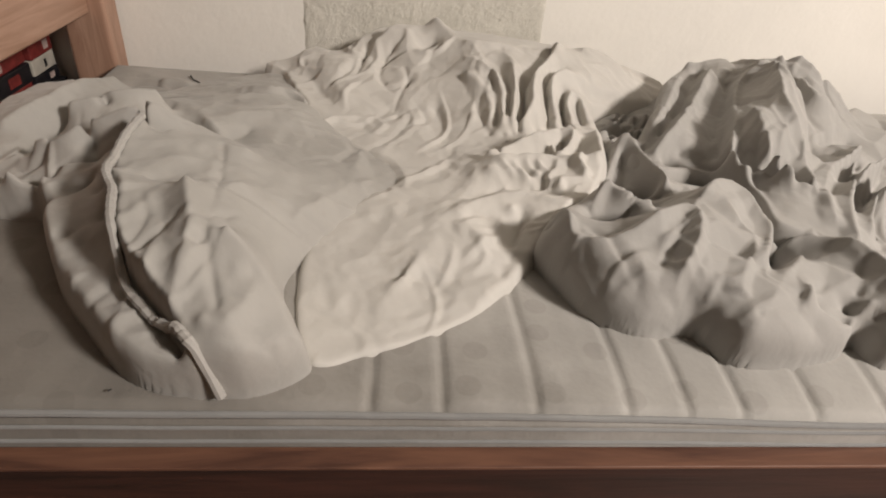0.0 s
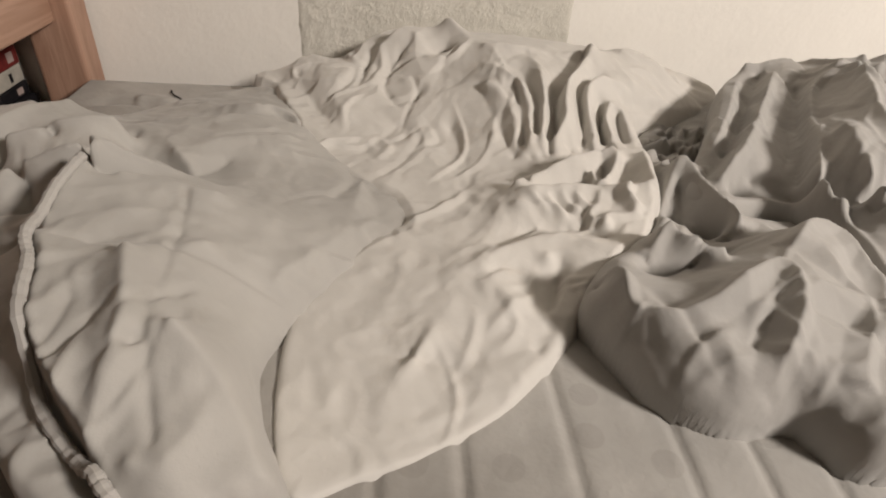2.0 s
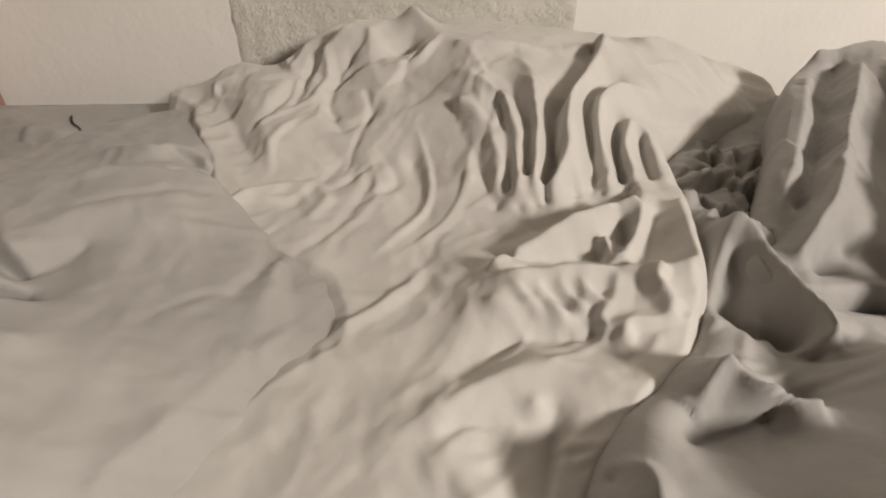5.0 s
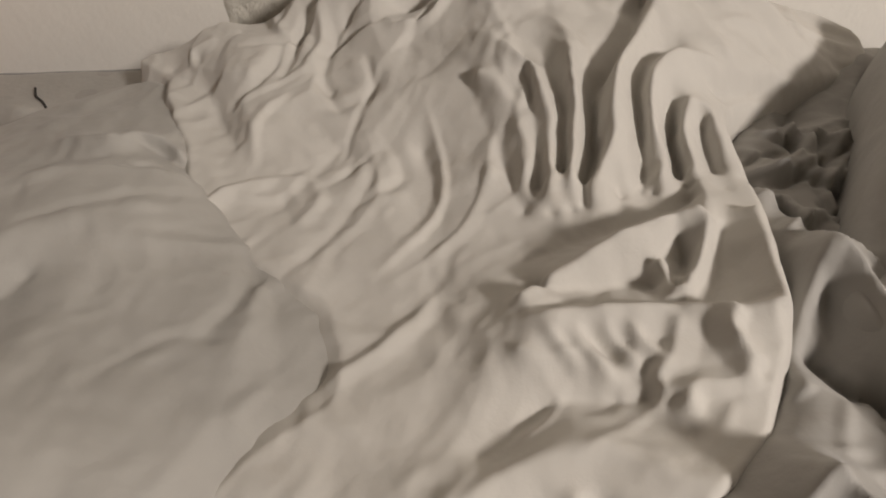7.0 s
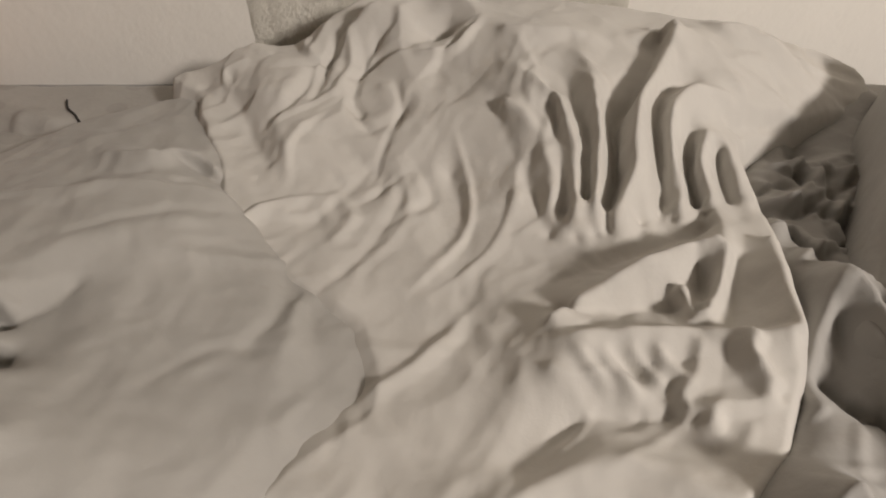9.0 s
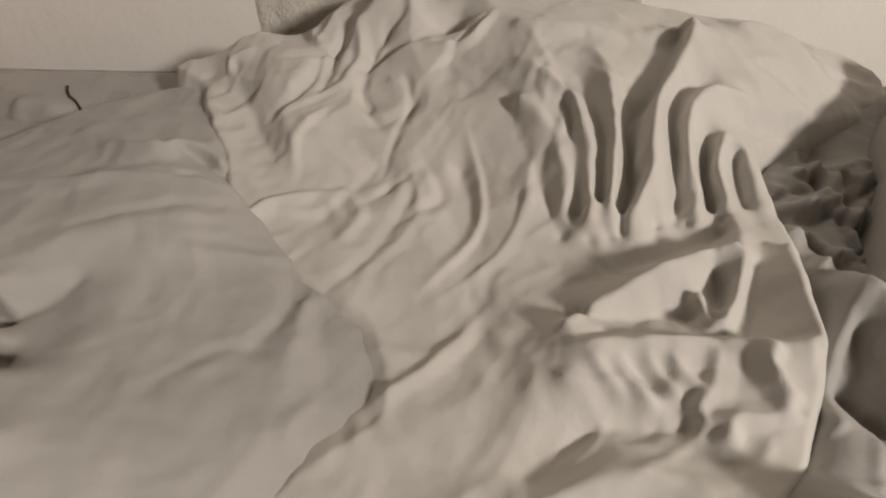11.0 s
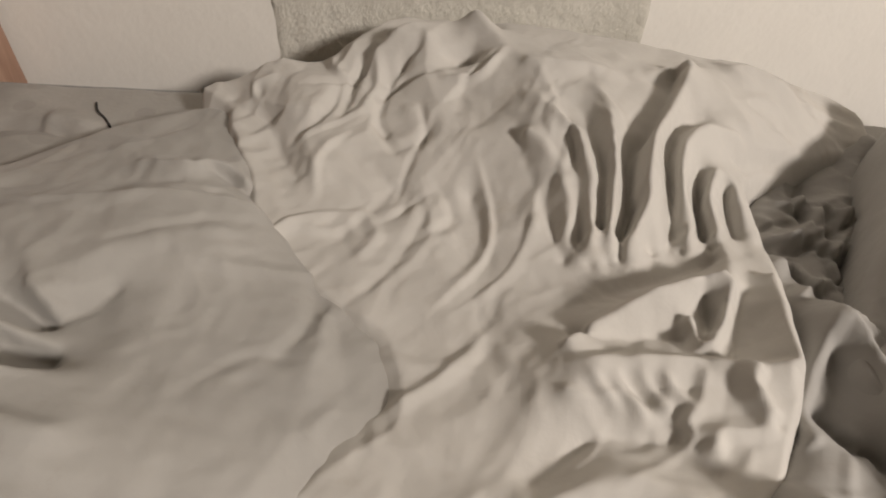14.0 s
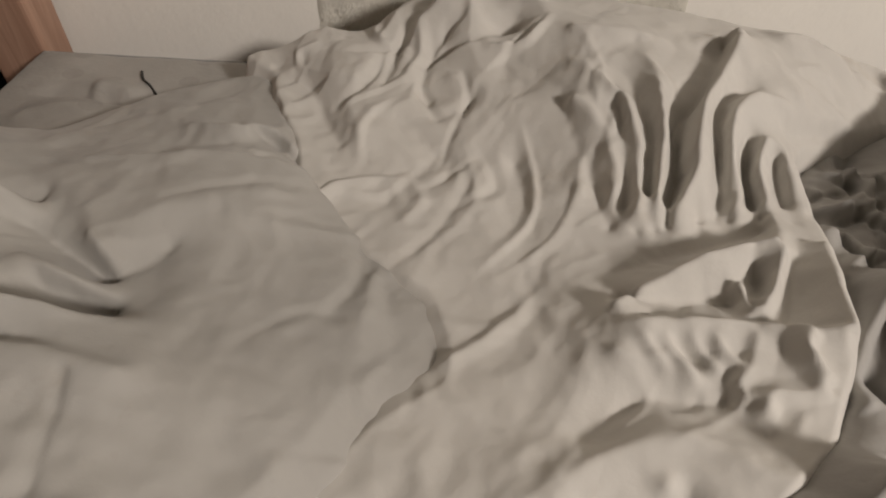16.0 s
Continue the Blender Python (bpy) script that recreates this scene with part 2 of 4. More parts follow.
    def crumple(self, size, h, seed=0.0, where=None, stretch=(1, 1), turn=0.0):
        """Random sharp-crested wrinkles."""
        c, s = math.cos(radians(turn)), math.sin(radians(turn))
        u, v = (self.X * c + self.Y * s) / size / stretch[0] + seed, (-self.X * s + self.Y * c) / size / stretch[1] + seed * 1.7
        u, v = u + 0.5 * grad_noise(u * 0.7 + 9, v * 0.7), v + 0.5 * grad_noise(u * 0.7, v * 0.7 + 31)
        n = 1 - np.sqrt(grad_noise(u, v) ** 2 + 0.004)
        n2 = 1 - np.sqrt(grad_noise(u * 1.9 + 5, v * 1.9 + 3) ** 2 + 0.006)
        self.H += h * (n + 0.45 * n2 - 1.0) * (1 if where is None else where)
        return self

    def facets(self, size, h, seed=0, where=None, stretch=1.0, turn=0.0, skew=1.0):
        """Flat facets between straight creases, as stiff crumpled cotton has: a jittered net with uneven heights."""
        rs = np.random.RandomState(seed)
        c, s = math.cos(radians(turn)), math.sin(radians(turn))
        U, V = (self.X * c + self.Y * s) / stretch, -self.X * s + self.Y * c
        u0, v0 = U.min() - size, V.min() - size
        nu, nv = int((U.max() - u0) / size) + 3, int((V.max() - v0) / size) + 3
        gu = u0 + size * (np.arange(nu)[:, None] + rs.uniform(-0.36, 0.36, (nu, nv)))
        gv = v0 + size * (np.arange(nv)[None, :] + rs.uniform(-0.36, 0.36, (nu, nv)))
        gh = h * (2 * rs.rand(nu, nv) ** skew - 1)
        out, filled = np.zeros_like(self.X), np.zeros(self.X.shape, bool)
        for i in range(nu - 1):
            for j in range(nv - 1):
                q = [(i, j), (i + 1, j), (i + 1, j + 1), (i, j + 1)]
                tris = (q[:3], [q[0], q[2], q[3]]) if rs.rand() < 0.5 else ([q[0], q[1], q[3]], q[1:])
                us, vs = [gu[k] for k in q], [gv[k] for k in q]
                near = np.nonzero((U >= min(us)) & (U <= max(us)) & (V >= min(vs)) & (V <= max(vs)))
                if not len(near[0]):
                    continue
                u, v = U[near], V[near]
                for a, b, e in tris:
                    d = (gv[b] - gv[e]) * (gu[a] - gu[e]) + (gu[e] - gu[b]) * (gv[a] - gv[e])
                    if abs(d) < 1e-9:
                        continue
                    k1 = ((gv[b] - gv[e]) * (u - gu[e]) + (gu[e] - gu[b]) * (v - gv[e])) / d
                    k2 = ((gv[e] - gv[a]) * (u - gu[e]) + (gu[a] - gu[e]) * (v - gv[e])) / d
                    k3 = 1 - k1 - k2
                    ok = (k1 >= -1e-6) & (k2 >= -1e-6) & (k3 >= -1e-6)
                    out[near[0][ok], near[1][ok]] = (k1 * gh[a] + k2 * gh[b] + k3 * gh[e])[ok]
        self.H += out * (1 if where is None else where)
        return self

    def wrinkles(self, count, x, y, rx, ry, turn, spread, length, h, width, seed):
        """Many short random folds and creases in an ellipse, roughly along one direction."""
        rs = np.random.RandomState(seed)
        for _ in range(count):
            a, r = rs.uniform(0, 2 * math.pi), math.sqrt(rs.rand())
            px, py, t = x + rx * r * math.cos(a), y + ry * r * math.sin(a), radians(turn + rs.uniform(-spread, spread))
            l, bend = length * rs.uniform(0.5, 1.3) / 2, rs.uniform(-0.25, 0.25) * length
            dx, dy = l * math.cos(t), l * math.sin(t)
            k = h * rs.uniform(0.4, 1.0) * (1 if rs.rand() < 0.6 else -1)
            self.fold([(px - dx, py - dy), (px - bend * math.sin(t), py + bend * math.cos(t)), (px + dx, py + dy)], k, width * rs.uniform(0.6, 1.5), width * rs.uniform(0.6, 1.5), 0.4)
        return self

    def band(self, x0, x1, y0, y1, soft):
        """1 inside a rectangle, 0 outside, to limit wrinkles."""
        d = np.minimum(np.minimum(self.X - x0, x1 - self.X), np.minimum(self.Y - y0, y1 - self.Y))
        return np.clip(d / soft + 0.5, 0, 1)

    def ring(self, x, y, r, soft):
        """1 inside a circle, 0 outside, to limit wrinkles."""
        d = np.hypot(self.X - x, self.Y - y)
        return np.clip((r - d) / soft + 0.5, 0, 1)

    def outline(self, points, rim, floor_h=0.0):
        """Lets the cloth end along a closed curve, with a rounded edge rim metres wide."""
        p = spline(points, 8, True)
        best, inside = np.full(self.X.shape, 9.0), np.zeros(self.X.shape, bool)
        for a, b in zip(p, np.roll(p, -1, 0)):
            d = b - a
            t = np.clip(((self.X - a[0]) * d[0] + (self.Y - a[1]) * d[1]) / max(d @ d, 1e-12), 0, 1)
            best = np.minimum(best, np.hypot(self.X - a[0] - t * d[0], self.Y - a[1] - t * d[1]))
            if abs(d[1]) > 1e-9:
                inside ^= ((a[1] > self.Y) != (b[1] > self.Y)) & (self.X < (self.Y - a[1]) / d[1] * d[0] + a[0])
        sd = np.where(inside, best, -best)
        q = np.clip(sd / rim, 0, 1)
        self.H = np.maximum(self.H, 0.004)
        self.H = self.H * np.sqrt(1 - (1 - q) ** 2) + floor_h
        self.H = np.where(sd < 0, np.clip(sd * 4, -0.03, 0) + floor_h, self.H)
        self.keep, self.edge = sd > -0.008, sd
        return self

    def smooth(self, times=1):
        for _ in range(times):
            h = np.pad(self.H, 1, mode="edge")
            self.H = (h[:-2, 1:-1] + h[2:, 1:-1] + h[1:-1, :-2] + h[1:-1, 2:] + 4 * self.H) / 8
        return self

    def buckle(self, P, rounds, excess, bend, pin, seed):
        """Gives the cloth a little more length than it has room for, so that it wrinkles of itself."""
        rs = np.random.RandomState(seed)
        pairs = (((0, 0), (0, 1)), ((0, 0), (1, 0)), ((0, 0), (1, 1)), ((0, 1), (1, 0)))
        ny, nx, _ = P.shape

        def cut(A, o):
            return A[o[0]:ny - 1 + o[0], o[1]:nx - 1 + o[1]]
        rest = [np.linalg.norm(cut(P, b) - cut(P, a), axis=-1) * (1 + (cut(excess, a) + cut(excess, b)) / 2) for a, b in pairs]
        start, floor = P.copy(), np.minimum(P[..., 2], BED_TOP + 0.003)
        P = P.copy()
        P[..., 2] += 0.0012 * rs.standard_normal((ny, nx)) * pin
        for _ in range(rounds):
            move = np.zeros_like(P)
            for (a, b), L in zip(pairs, rest):
                d = cut(P, b) - cut(P, a)
                n = np.sqrt((d * d).sum(-1))
                d *= (0.5 * (n - L) / np.maximum(n, 1e-9))[..., None]
                cut(move, a)[...] += d
                cut(move, b)[...] -= d
            P += 0.22 * move
            D = P - start
            lap = np.zeros_like(P)
            lap[1:-1, 1:-1] = (D[:-2, 1:-1] + D[2:, 1:-1] + D[1:-1, :-2] + D[1:-1, 2:]) / 4 - D[1:-1, 1:-1]
            lap2 = np.zeros_like(P)
            lap2[1:-1, 1:-1] = (lap[:-2, 1:-1] + lap[2:, 1:-1] + lap[1:-1, :-2] + lap[1:-1, 2:]) / 4 - lap[1:-1, 1:-1]
            P -= bend * lap2
            P = start + (P - start) * (0.992 * pin)[..., None]
            P[..., 2] = np.maximum(P[..., 2], floor)
        return P

    def settle(self, coarse=0.05, fine=0.03, seed=1):
        P = self.placed()
        pin = np.clip(self.edge / 0.03, 0, 1)
        patch = 0.5 + 0.5 * np.clip(0.5 + 1.2 * grad_noise(self.X * 6 + seed, self.Y * 6), 0, 1)
        k = 3
        c = P[::k, ::k]
        d = self.buckle(c, 160, coarse * patch[::k, ::k], 0.25, pin[::k, ::k], seed) - c
        ny, nx, _ = P.shape
        j, i = np.arange(ny) / k, np.arange(nx) / k
        j0, i0 = np.minimum(j.astype(int), d.shape[0] - 2), np.minimum(i.astype(int), d.shape[1] - 2)
        v, u = np.clip(j - j0, 0, 1)[:, None, None], np.clip(i - i0, 0, 1)[None, :, None]
        at = lambda a, b: d[np.ix_(j0 + a, i0 + b)]
        P = P + (at(0, 0) * (1 - u) + at(0, 1) * u) * (1 - v) + (at(1, 0) * (1 - u) + at(1, 1) * u) * v
        return self.buckle(P, 45, fine * patch, 0.40, pin, seed + 1) if fine else P

    def mesh(self, name, mat, parent=None, settle=None):
        ny, nx = self.X.shape
        if settle:
            P = self.settle(*settle)
        else:
            P = self.placed()
        co = P.reshape(-1, 3)
        self.P = P
        k = np.arange(nx * ny).reshape(ny, nx)
        quads = np.stack([k[:-1, :-1], k[:-1, 1:], k[1:, 1:], k[1:, :-1]], -1).reshape(-1, 4)
        quads = quads[self.keep.reshape(-1)[quads].all(1)]
        used, back = np.unique(quads, return_inverse=True)
        me = bpy.data.meshes.new(name)
        me.from_pydata(co[used], [], back.reshape(-1, 4))
        me.materials.append(mat)
        me.polygons.foreach_set("use_smooth", [True] * len(me.polygons))
        ob = new(name, me)
        if parent:
            ob.parent = parent
        return ob


BED_TOP = 0.45


def empty(name, label, category, group=""):
    return tagged(new(name), label, category, group)


# ---- the room ----
WALL_Y = 1.57
tagged(part("floor", box((-2.2, -2.4, -0.1), (2.6, WALL_Y, 0)), FLOOR), "brown wooden floor under the bed", "floor", kind="structure")
tagged(part("wall_back", box((-2.2, WALL_Y, 0), (2.6, WALL_Y + 0.12, 2.5)), WALL), "cream plastered wall with trowel marks behind the bed", "wall", kind="structure")
# the three walls out of view, dark to keep the folds' shadows deep
tagged(part("wall_left", box((-2.32, -2.4, 0), (-2.2, WALL_Y + 0.12, 2.5)), OTHER), "plain unseen wall, kept dark to cut bounced light", "wall", kind="structure")
tagged(part("wall_right", box((2.6, -2.4, 0), (2.72, WALL_Y + 0.12, 2.5)), OTHER), "plain unseen wall, kept dark to cut bounced light", "wall", kind="structure")
tagged(part("wall_front", box((-2.32, -2.52, 0), (2.72, -2.4, 2.5)), OTHER), "plain unseen wall, kept dark to cut bounced light", "wall", kind="structure")
tagged(part("ceiling", box((-2.32, -2.52, 2.5), (2.72, WALL_Y + 0.12, 2.6)), CEILING), "plain pale ceiling", "ceiling", kind="structure")


def plaster_patch():
    """A rough, unpainted repair in the wall, with an uneven border."""
    n, m = 90, 90
    xs, zs = np.linspace(-0.205, 0.347, n), np.linspace(0.30, 0.98, m)
    bm = bmesh.new()
    grid = []
    for j, z in enumerate(zs):
        row = []
        for i, x in enumerate(xs):
            edge = min(i, n - 1 - i, j, m - 1 - j)
            wob = 0.006 * noise.noise((x * 30, z * 30, 1)) if 0 < edge < 4 else 0
            deep = 0.0 if edge == 0 else 0.0035 + 0.0018 * noise.noise((x * 60, z * 60, 5)) + 0.0015 * noise.noise((x * 150, z * 150, 2))
            row.append(bm.verts.new((x + wob, WALL_Y + 0.001 - deep, z)))
        grid.append(row)
    for a, b in zip(grid, grid[1:]):
        for i in range(n - 1):
            bm.faces.new((a[i], a[i + 1], b[i + 1], b[i]))
    return tagged(part("plaster_patch", bm, PATCH, smooth=True), "rough grey-beige plaster repair on the cream wall", "plaster patch", kind="structure")


plaster_patch()

# ---- the bed ----
HEAD_X = -0.645


def bed():
    b = empty("bed", "single bed of reddish varnished wood standing along the wall", "bed")
    # front face coloured as in shade, thin strip on top coloured as lit
    part("side_rail", box((HEAD_X + 0.03, 0.511, 0.20), (1.40, 0.540, 0.392), 0.003), WOOD_RAIL_SHADED, b, "dark reddish-brown side rail with shade put into its colour")
    part("rail_edge", box((HEAD_X + 0.03, 0.509, 0.3925), (1.40, 0.5345, 0.3965), 0.0015), WOOD_RAIL_LIT, b, "upper edge of the rail, its orange-brown lightened as if lit")
    part("side_rail", box((HEAD_X + 0.03, 1.46, 0.20), (1.40, 1.49, 0.395), 0.004), WOOD_RAIL_SHADED, b)
    for y in (0.51, 1.50):
        part("post", box((HEAD_X - 0.045, y - 0.01, 0), (HEAD_X + 0.045, y + 0.055, 0.80), 0.008, 3), WOOD_POST, b, "light orange-brown headboard post")
    part("headboard_rail", box((HEAD_X - 0.014, 0.565, 0.55), (HEAD_X + 0.014, 1.49, 0.72), 0.006, 3), WOOD_TOP, b, "broad light-brown headboard rail")
    for y in (0.51, 1.50):
        part("foot_post", box((1.37, y - 0.01, 0), (1.44, y + 0.055, 0.50), 0.008, 3), WOOD_POST, b)
    part("bed_base", box((HEAD_X + 0.04, 0.546, 0.24), (1.36, 1.459, 0.26)), WOOD_RAIL_SHADED, b)
    return b


bed()


def mattress():
    m = empty("mattress", "worn off-white mattress with stitched channels and piped edge", "mattress")
    c = Cloth(-0.598, 1.362, 0.537, 1.481, 0.004)
    for x in (-0.02, 0.052, 0.148, 0.245, 0.31, 0.371, 0.455, 0.54):
        c.fold([(x, 0.52), (x + 0.004, 0.60), (x + 0.002, 0.80), (x, 1.2)], -0.0045, 0.009, ends=0.0)
    c.H += 0.0025 * grad_noise(c.X * 9, c.Y * 6) + 0.0012 * grad_noise(c.X * 30, c.Y * 8)
    # a slack fold of its cover by the wall
    c.fold([(-0.556, 1.358), (-0.481, 1.359), (-0.396, 1.342)], -0.008, 0.03, 0.010, 0.3)
    c.fold([(-0.479, 1.374), (-0.443, 1.378), (-0.392, 1.355)], 0.012, 0.04, 0.03, 0.3)
    c.fold([(-0.543, 1.285), (-0.506, 1.322), (-0.442, 1.339)], 0.008, 0.03, 0.05, 0.3)
    # the used edge sags
    c.H -= 0.015 * np.exp(-((c.X - 0.58) / 0.30) ** 2) * np.clip((0.62 - c.Y) / 0.09, 0, 1)
    d = np.minimum(np.minimum(c.Y - 0.537, 1.481 - c.Y), np.minimum(c.X + 0.598, 1.362 - c.X))
    c.H -= 0.010 * (1 - np.clip(d / 0.012, 0, 1)) ** 2
    c.keep = np.ones_like(c.X, bool)
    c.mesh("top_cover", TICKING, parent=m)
    sides = box((-0.598, 0.5355, 0.262), (1.357, 1.476, 0.436), 0.008)
    bmesh.ops.delete(sides, geom=[f for f in sides.faces if f.normal.z > 0.9 and f.calc_center_median().z > 0.42], context="FACES_ONLY")
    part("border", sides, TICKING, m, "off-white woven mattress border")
    for y, out in ((0.535, -1), (1.480, 1)):
        for z, r in ((0.443, 0.0035), (0.424, 0.0022), (0.404, 0.0022)):
            pts = [(x, y, z - (0.014 if out < 0 and z > 0.43 else 0.006) * math.exp(-((x - 0.58) / 0.30) ** 2) + 0.0008 * noise.noise((x * 20, z, 0))) for x in np.arange(-0.595, 1.356, 0.02)]
            part("piping", tube(pts, r), EDGE, m, "grey-white corded piping")
    slit = [(-0.425, 1.425, 0.4535), (-0.415, 1.405, 0.4530), (-0.400, 1.390, 0.4530), (-0.383, 1.368, 0.4525)]
    part("open_seam", tube([tuple(p) for p in spline(slit, 5)], 0.0016, 6), THREAD, m, "short dark split in the seam")
    for x, y in ((-0.262, 0.553),):
        part("fleck", tube([(x, y, 0.4535), (x + 0.003, y + 0.002, 0.454)], 0.0008, 5), THREAD, m, "tiny dark fleck of lint")
    return m


mattress()


def duvet():
    d = empty("duvet", "crumpled off-white quilted duvet with a corded edge on the mattress", "duvet")
    c = Cloth(-0.62, 0.16, 0.50, 1.46, 0.0025, (0.0, -0.2))
    c.crease((-0.313, 0.908, 0.15), (-0.321, 0.86, 0.13), (-0.32, 0.798, 0.118))
    c.crease((-0.321, 0.78, 0.122), (-0.296, 0.748, 0.12), (-0.283, 0.702, 0.112), (-0.264, 0.651, 0.105), (-0.229, 0.611, 0.095), (-0.197, 0.578, 0.076), (-0.176, 0.549, 0.062), (-0.163, 0.534, 0.05))
    c.crease((-0.322, 0.967, 0.105), (-0.328, 0.925, 0.085), (-0.334, 0.874, 0.08))
    c.crease((-0.303, 0.704, 0.075), (-0.256, 0.643, 0.066), (-0.218, 0.601, 0.052), (-0.189, 0.563, 0.034))
    c.crease((-0.284, 0.879, 0.124), (-0.255, 0.893, 0.115), (-0.191, 0.887, 0.098))
    c.crease((-0.31, 0.918, 0.145), (-0.272, 0.931, 0.116), (-0.216, 0.933, 0.088))
    c.crease((-0.227, 0.749, 0.13), (-0.199, 0.657, 0.124), (-0.203, 0.616, 0.106))
    c.crease((-0.253, 0.743, 0.118), (-0.226, 0.659, 0.108))
    c.crease((-0.339, 0.894, 0.1), (-0.311, 0.899, 0.104), (-0.25, 0.905, 0.102), (-0.189, 0.897, 0.09))
    c.crease((-0.274, 0.777, 0.108), (-0.246, 0.794, 0.106), (-0.216, 0.808, 0.1), (-0.185, 0.813, 0.092))
    c.crease((-0.277, 0.813, 0.118), (-0.251, 0.828, 0.114), (-0.227, 0.857, 0.1))
    c.crease((-0.167, 0.665, 0.12), (-0.195, 0.65, 0.102))
    c.crease((-0.167, 0.665, 0.12), (-0.149, 0.654, 0.108), (-0.123, 0.626, 0.088), (-0.092, 0.582, 0.062))
    c.crease((-0.194, 0.705, 0.108), (-0.203, 0.774, 0.104), (-0.179, 0.797, 0.1))
    c.crease((-0.173, 0.569, 0.085), (-0.138, 0.558, 0.075), (-0.104, 0.556, 0.05))
    c.crease((-0.133, 0.531, 0.06), (-0.112, 0.547, 0.062), (-0.093, 0.57, 0.055))
    c.crease((-0.148, 0.568, 0.086), (-0.134, 0.596, 0.09), (-0.135, 0.629, 0.092))
    c.crease((-0.334, 0.789, 0.085), (-0.374, 0.765, 0.072), (-0.371, 0.722, 0.06), (-0.342, 0.671, 0.045))
    c.crease((-0.311, 0.739, 0.076), (-0.34, 0.732, 0.066), (-0.366, 0.728, 0.05))
    c.crease((-0.321, 0.676, 0.05), (-0.276, 0.634, 0.055), (-0.227, 0.579, 0.05))
    c.crease((-0.334, 0.71, 0.055), (-0.296, 0.674, 0.06))
    c.crease((-0.469, 0.808, 0.06), (-0.408, 0.815, 0.062), (-0.373, 0.836, 0.065))
    c.crease((-0.477, 0.84, 0.085), (-0.43, 0.817, 0.078), (-0.396, 0.843, 0.08), (-0.35, 0.831, 0.1))
    c.crease((-0.498, 0.86, 0.05), (-0.442, 0.854, 0.048))
    c.crease((-0.495, 0.927, 0.045), (-0.495, 0.989, 0.05), (-0.462, 1.023, 0.055), (-0.42, 1.028, 0.07))
    c.crease((-0.464, 0.896, 0.09), (-0.421, 0.889, 0.112), (-0.384, 0.908, 0.125), (-0.317, 0.914, 0.152))
    c.crease((-0.446, 0.91, 0.075), (-0.417, 0.928, 0.08), (-0.384, 0.925, 0.09))
    c.crease((-0.437, 0.906, 0.05), (-0.432, 0.949, 0.055), (-0.381, 0.924, 0.07))
    c.crease((-0.426, 0.938, 0.09), (-0.396, 0.907, 0.085), (-0.382, 0.868, 0.08))
    c.crease((-0.456, 1.14, 0.095), (-0.49, 1.064, 0.105), (-0.523, 0.992, 0.095), (-0.54, 0.963, 0.085))
    c.crease((-0.464, 1, 0.1), (-0.411, 1.028, 0.11), (-0.354, 1.05, 0.11))
    c.crease((-0.37, 0.942, 0.1), (-0.359, 0.97, 0.11))
    c.crease((-0.453, 1.246, 0.025), (-0.38, 1.3, 0.03), (-0.281, 1.373, 0.035), (-0.227, 1.373, 0.045))
    c.crease((-0.242, 1.223, 0.05), (-0.194, 1.22, 0.042), (-0.16, 1.204, 0.036), (-0.117, 1.165, 0.028))
    c.crease((-0.267, 1.218, 0.062), (-0.222, 1.213, 0.066), (-0.185, 1.222, 0.056), (-0.158, 1.206, 0.05))
    c.crease((-0.378, 1.14, 0.062), (-0.271, 1.149, 0.07), (-0.158, 1.167, 0.06), (-0.125, 1.158, 0.045))
    c.crease((-0.401, 1.175, 0.052), (-0.292, 1.187, 0.054), (-0.22, 1.192, 0.05))
    c.crease((-0.282, 1.166, 0.06), (-0.208, 1.179, 0.056), (-0.165, 1.185, 0.05))
    c.crease((-0.265, 1.046, 0.074), (-0.221, 1.091, 0.074), (-0.156, 1.118, 0.06))
    c.crease((-0.301, 0.972, 0.074), (-0.279, 0.972, 0.062), (-0.244, 0.971, 0.046))
    c.crease((-0.347, 1.043, 0.066), (-0.303, 1.023, 0.056), (-0.262, 1.002, 0.042))
    c.crease((-0.321, 0.992, 0.092), (-0.283, 0.981, 0.086), (-0.245, 0.975, 0.062))
    c.crease((-0.298, 0.937, 0.084), (-0.27, 0.944, 0.072), (-0.238, 0.953, 0.05))
    c.crease((-0.326, 1.104, 0.07), (-0.283, 1.03, 0.078), (-0.26, 1.01, 0.07))
    c.crease((-0.256, 1.008, 0.054), (-0.235, 1.022, 0.055), (-0.225, 1.042, 0.056))
    c.crease((-0.389, 1.063, 0.056), (-0.359, 1.067, 0.058), (-0.354, 1.093, 0.062))
    c.crease((-0.389, 1.129, 0.066), (-0.342, 1.094, 0.07), (-0.328, 1.056, 0.07))
    # the hollow pressed into its middle
    c.crease((-0.12, 0.80, 0.055), (-0.06, 0.92, 0.04), (-0.05, 1.05, 0.03))
    c.crease((-0.02, 0.95, 0.022), (-0.04, 1.03, 0.022), (-0.08, 1.09, 0.028))
    c.crease((-0.60, 1.05, 0.07), (-0.60, 0.90, 0.06))
    c.crease((-0.56, 1.22, 0.05), (-0.50, 1.26, 0.02))
    c.crease((-0.115, 0.70, 0.03), (-0.11, 0.76, 0.012), (-0.055, 0.85, 0.012), (0.0, 0.91, 0.014), (0.05, 0.937, 0.016))
    c.crease((0.045, 0.97, 0.016), (-0.02, 1.055, 0.018), (-0.08, 1.125, 0.022))
    c.drape(0.35, 4).crisp(0.6)
    seam = c.along([(-0.30, 0.80), (-0.20, 0.80), (-0.08, 0.79)])[0]
    c.H -= 0.003 * np.exp(-(seam / 0.004) ** 2)
    seam = c.along([(-0.22, 0.90), (-0.205, 0.80), (-0.19, 0.70), (-0.16, 0.60)])[0]
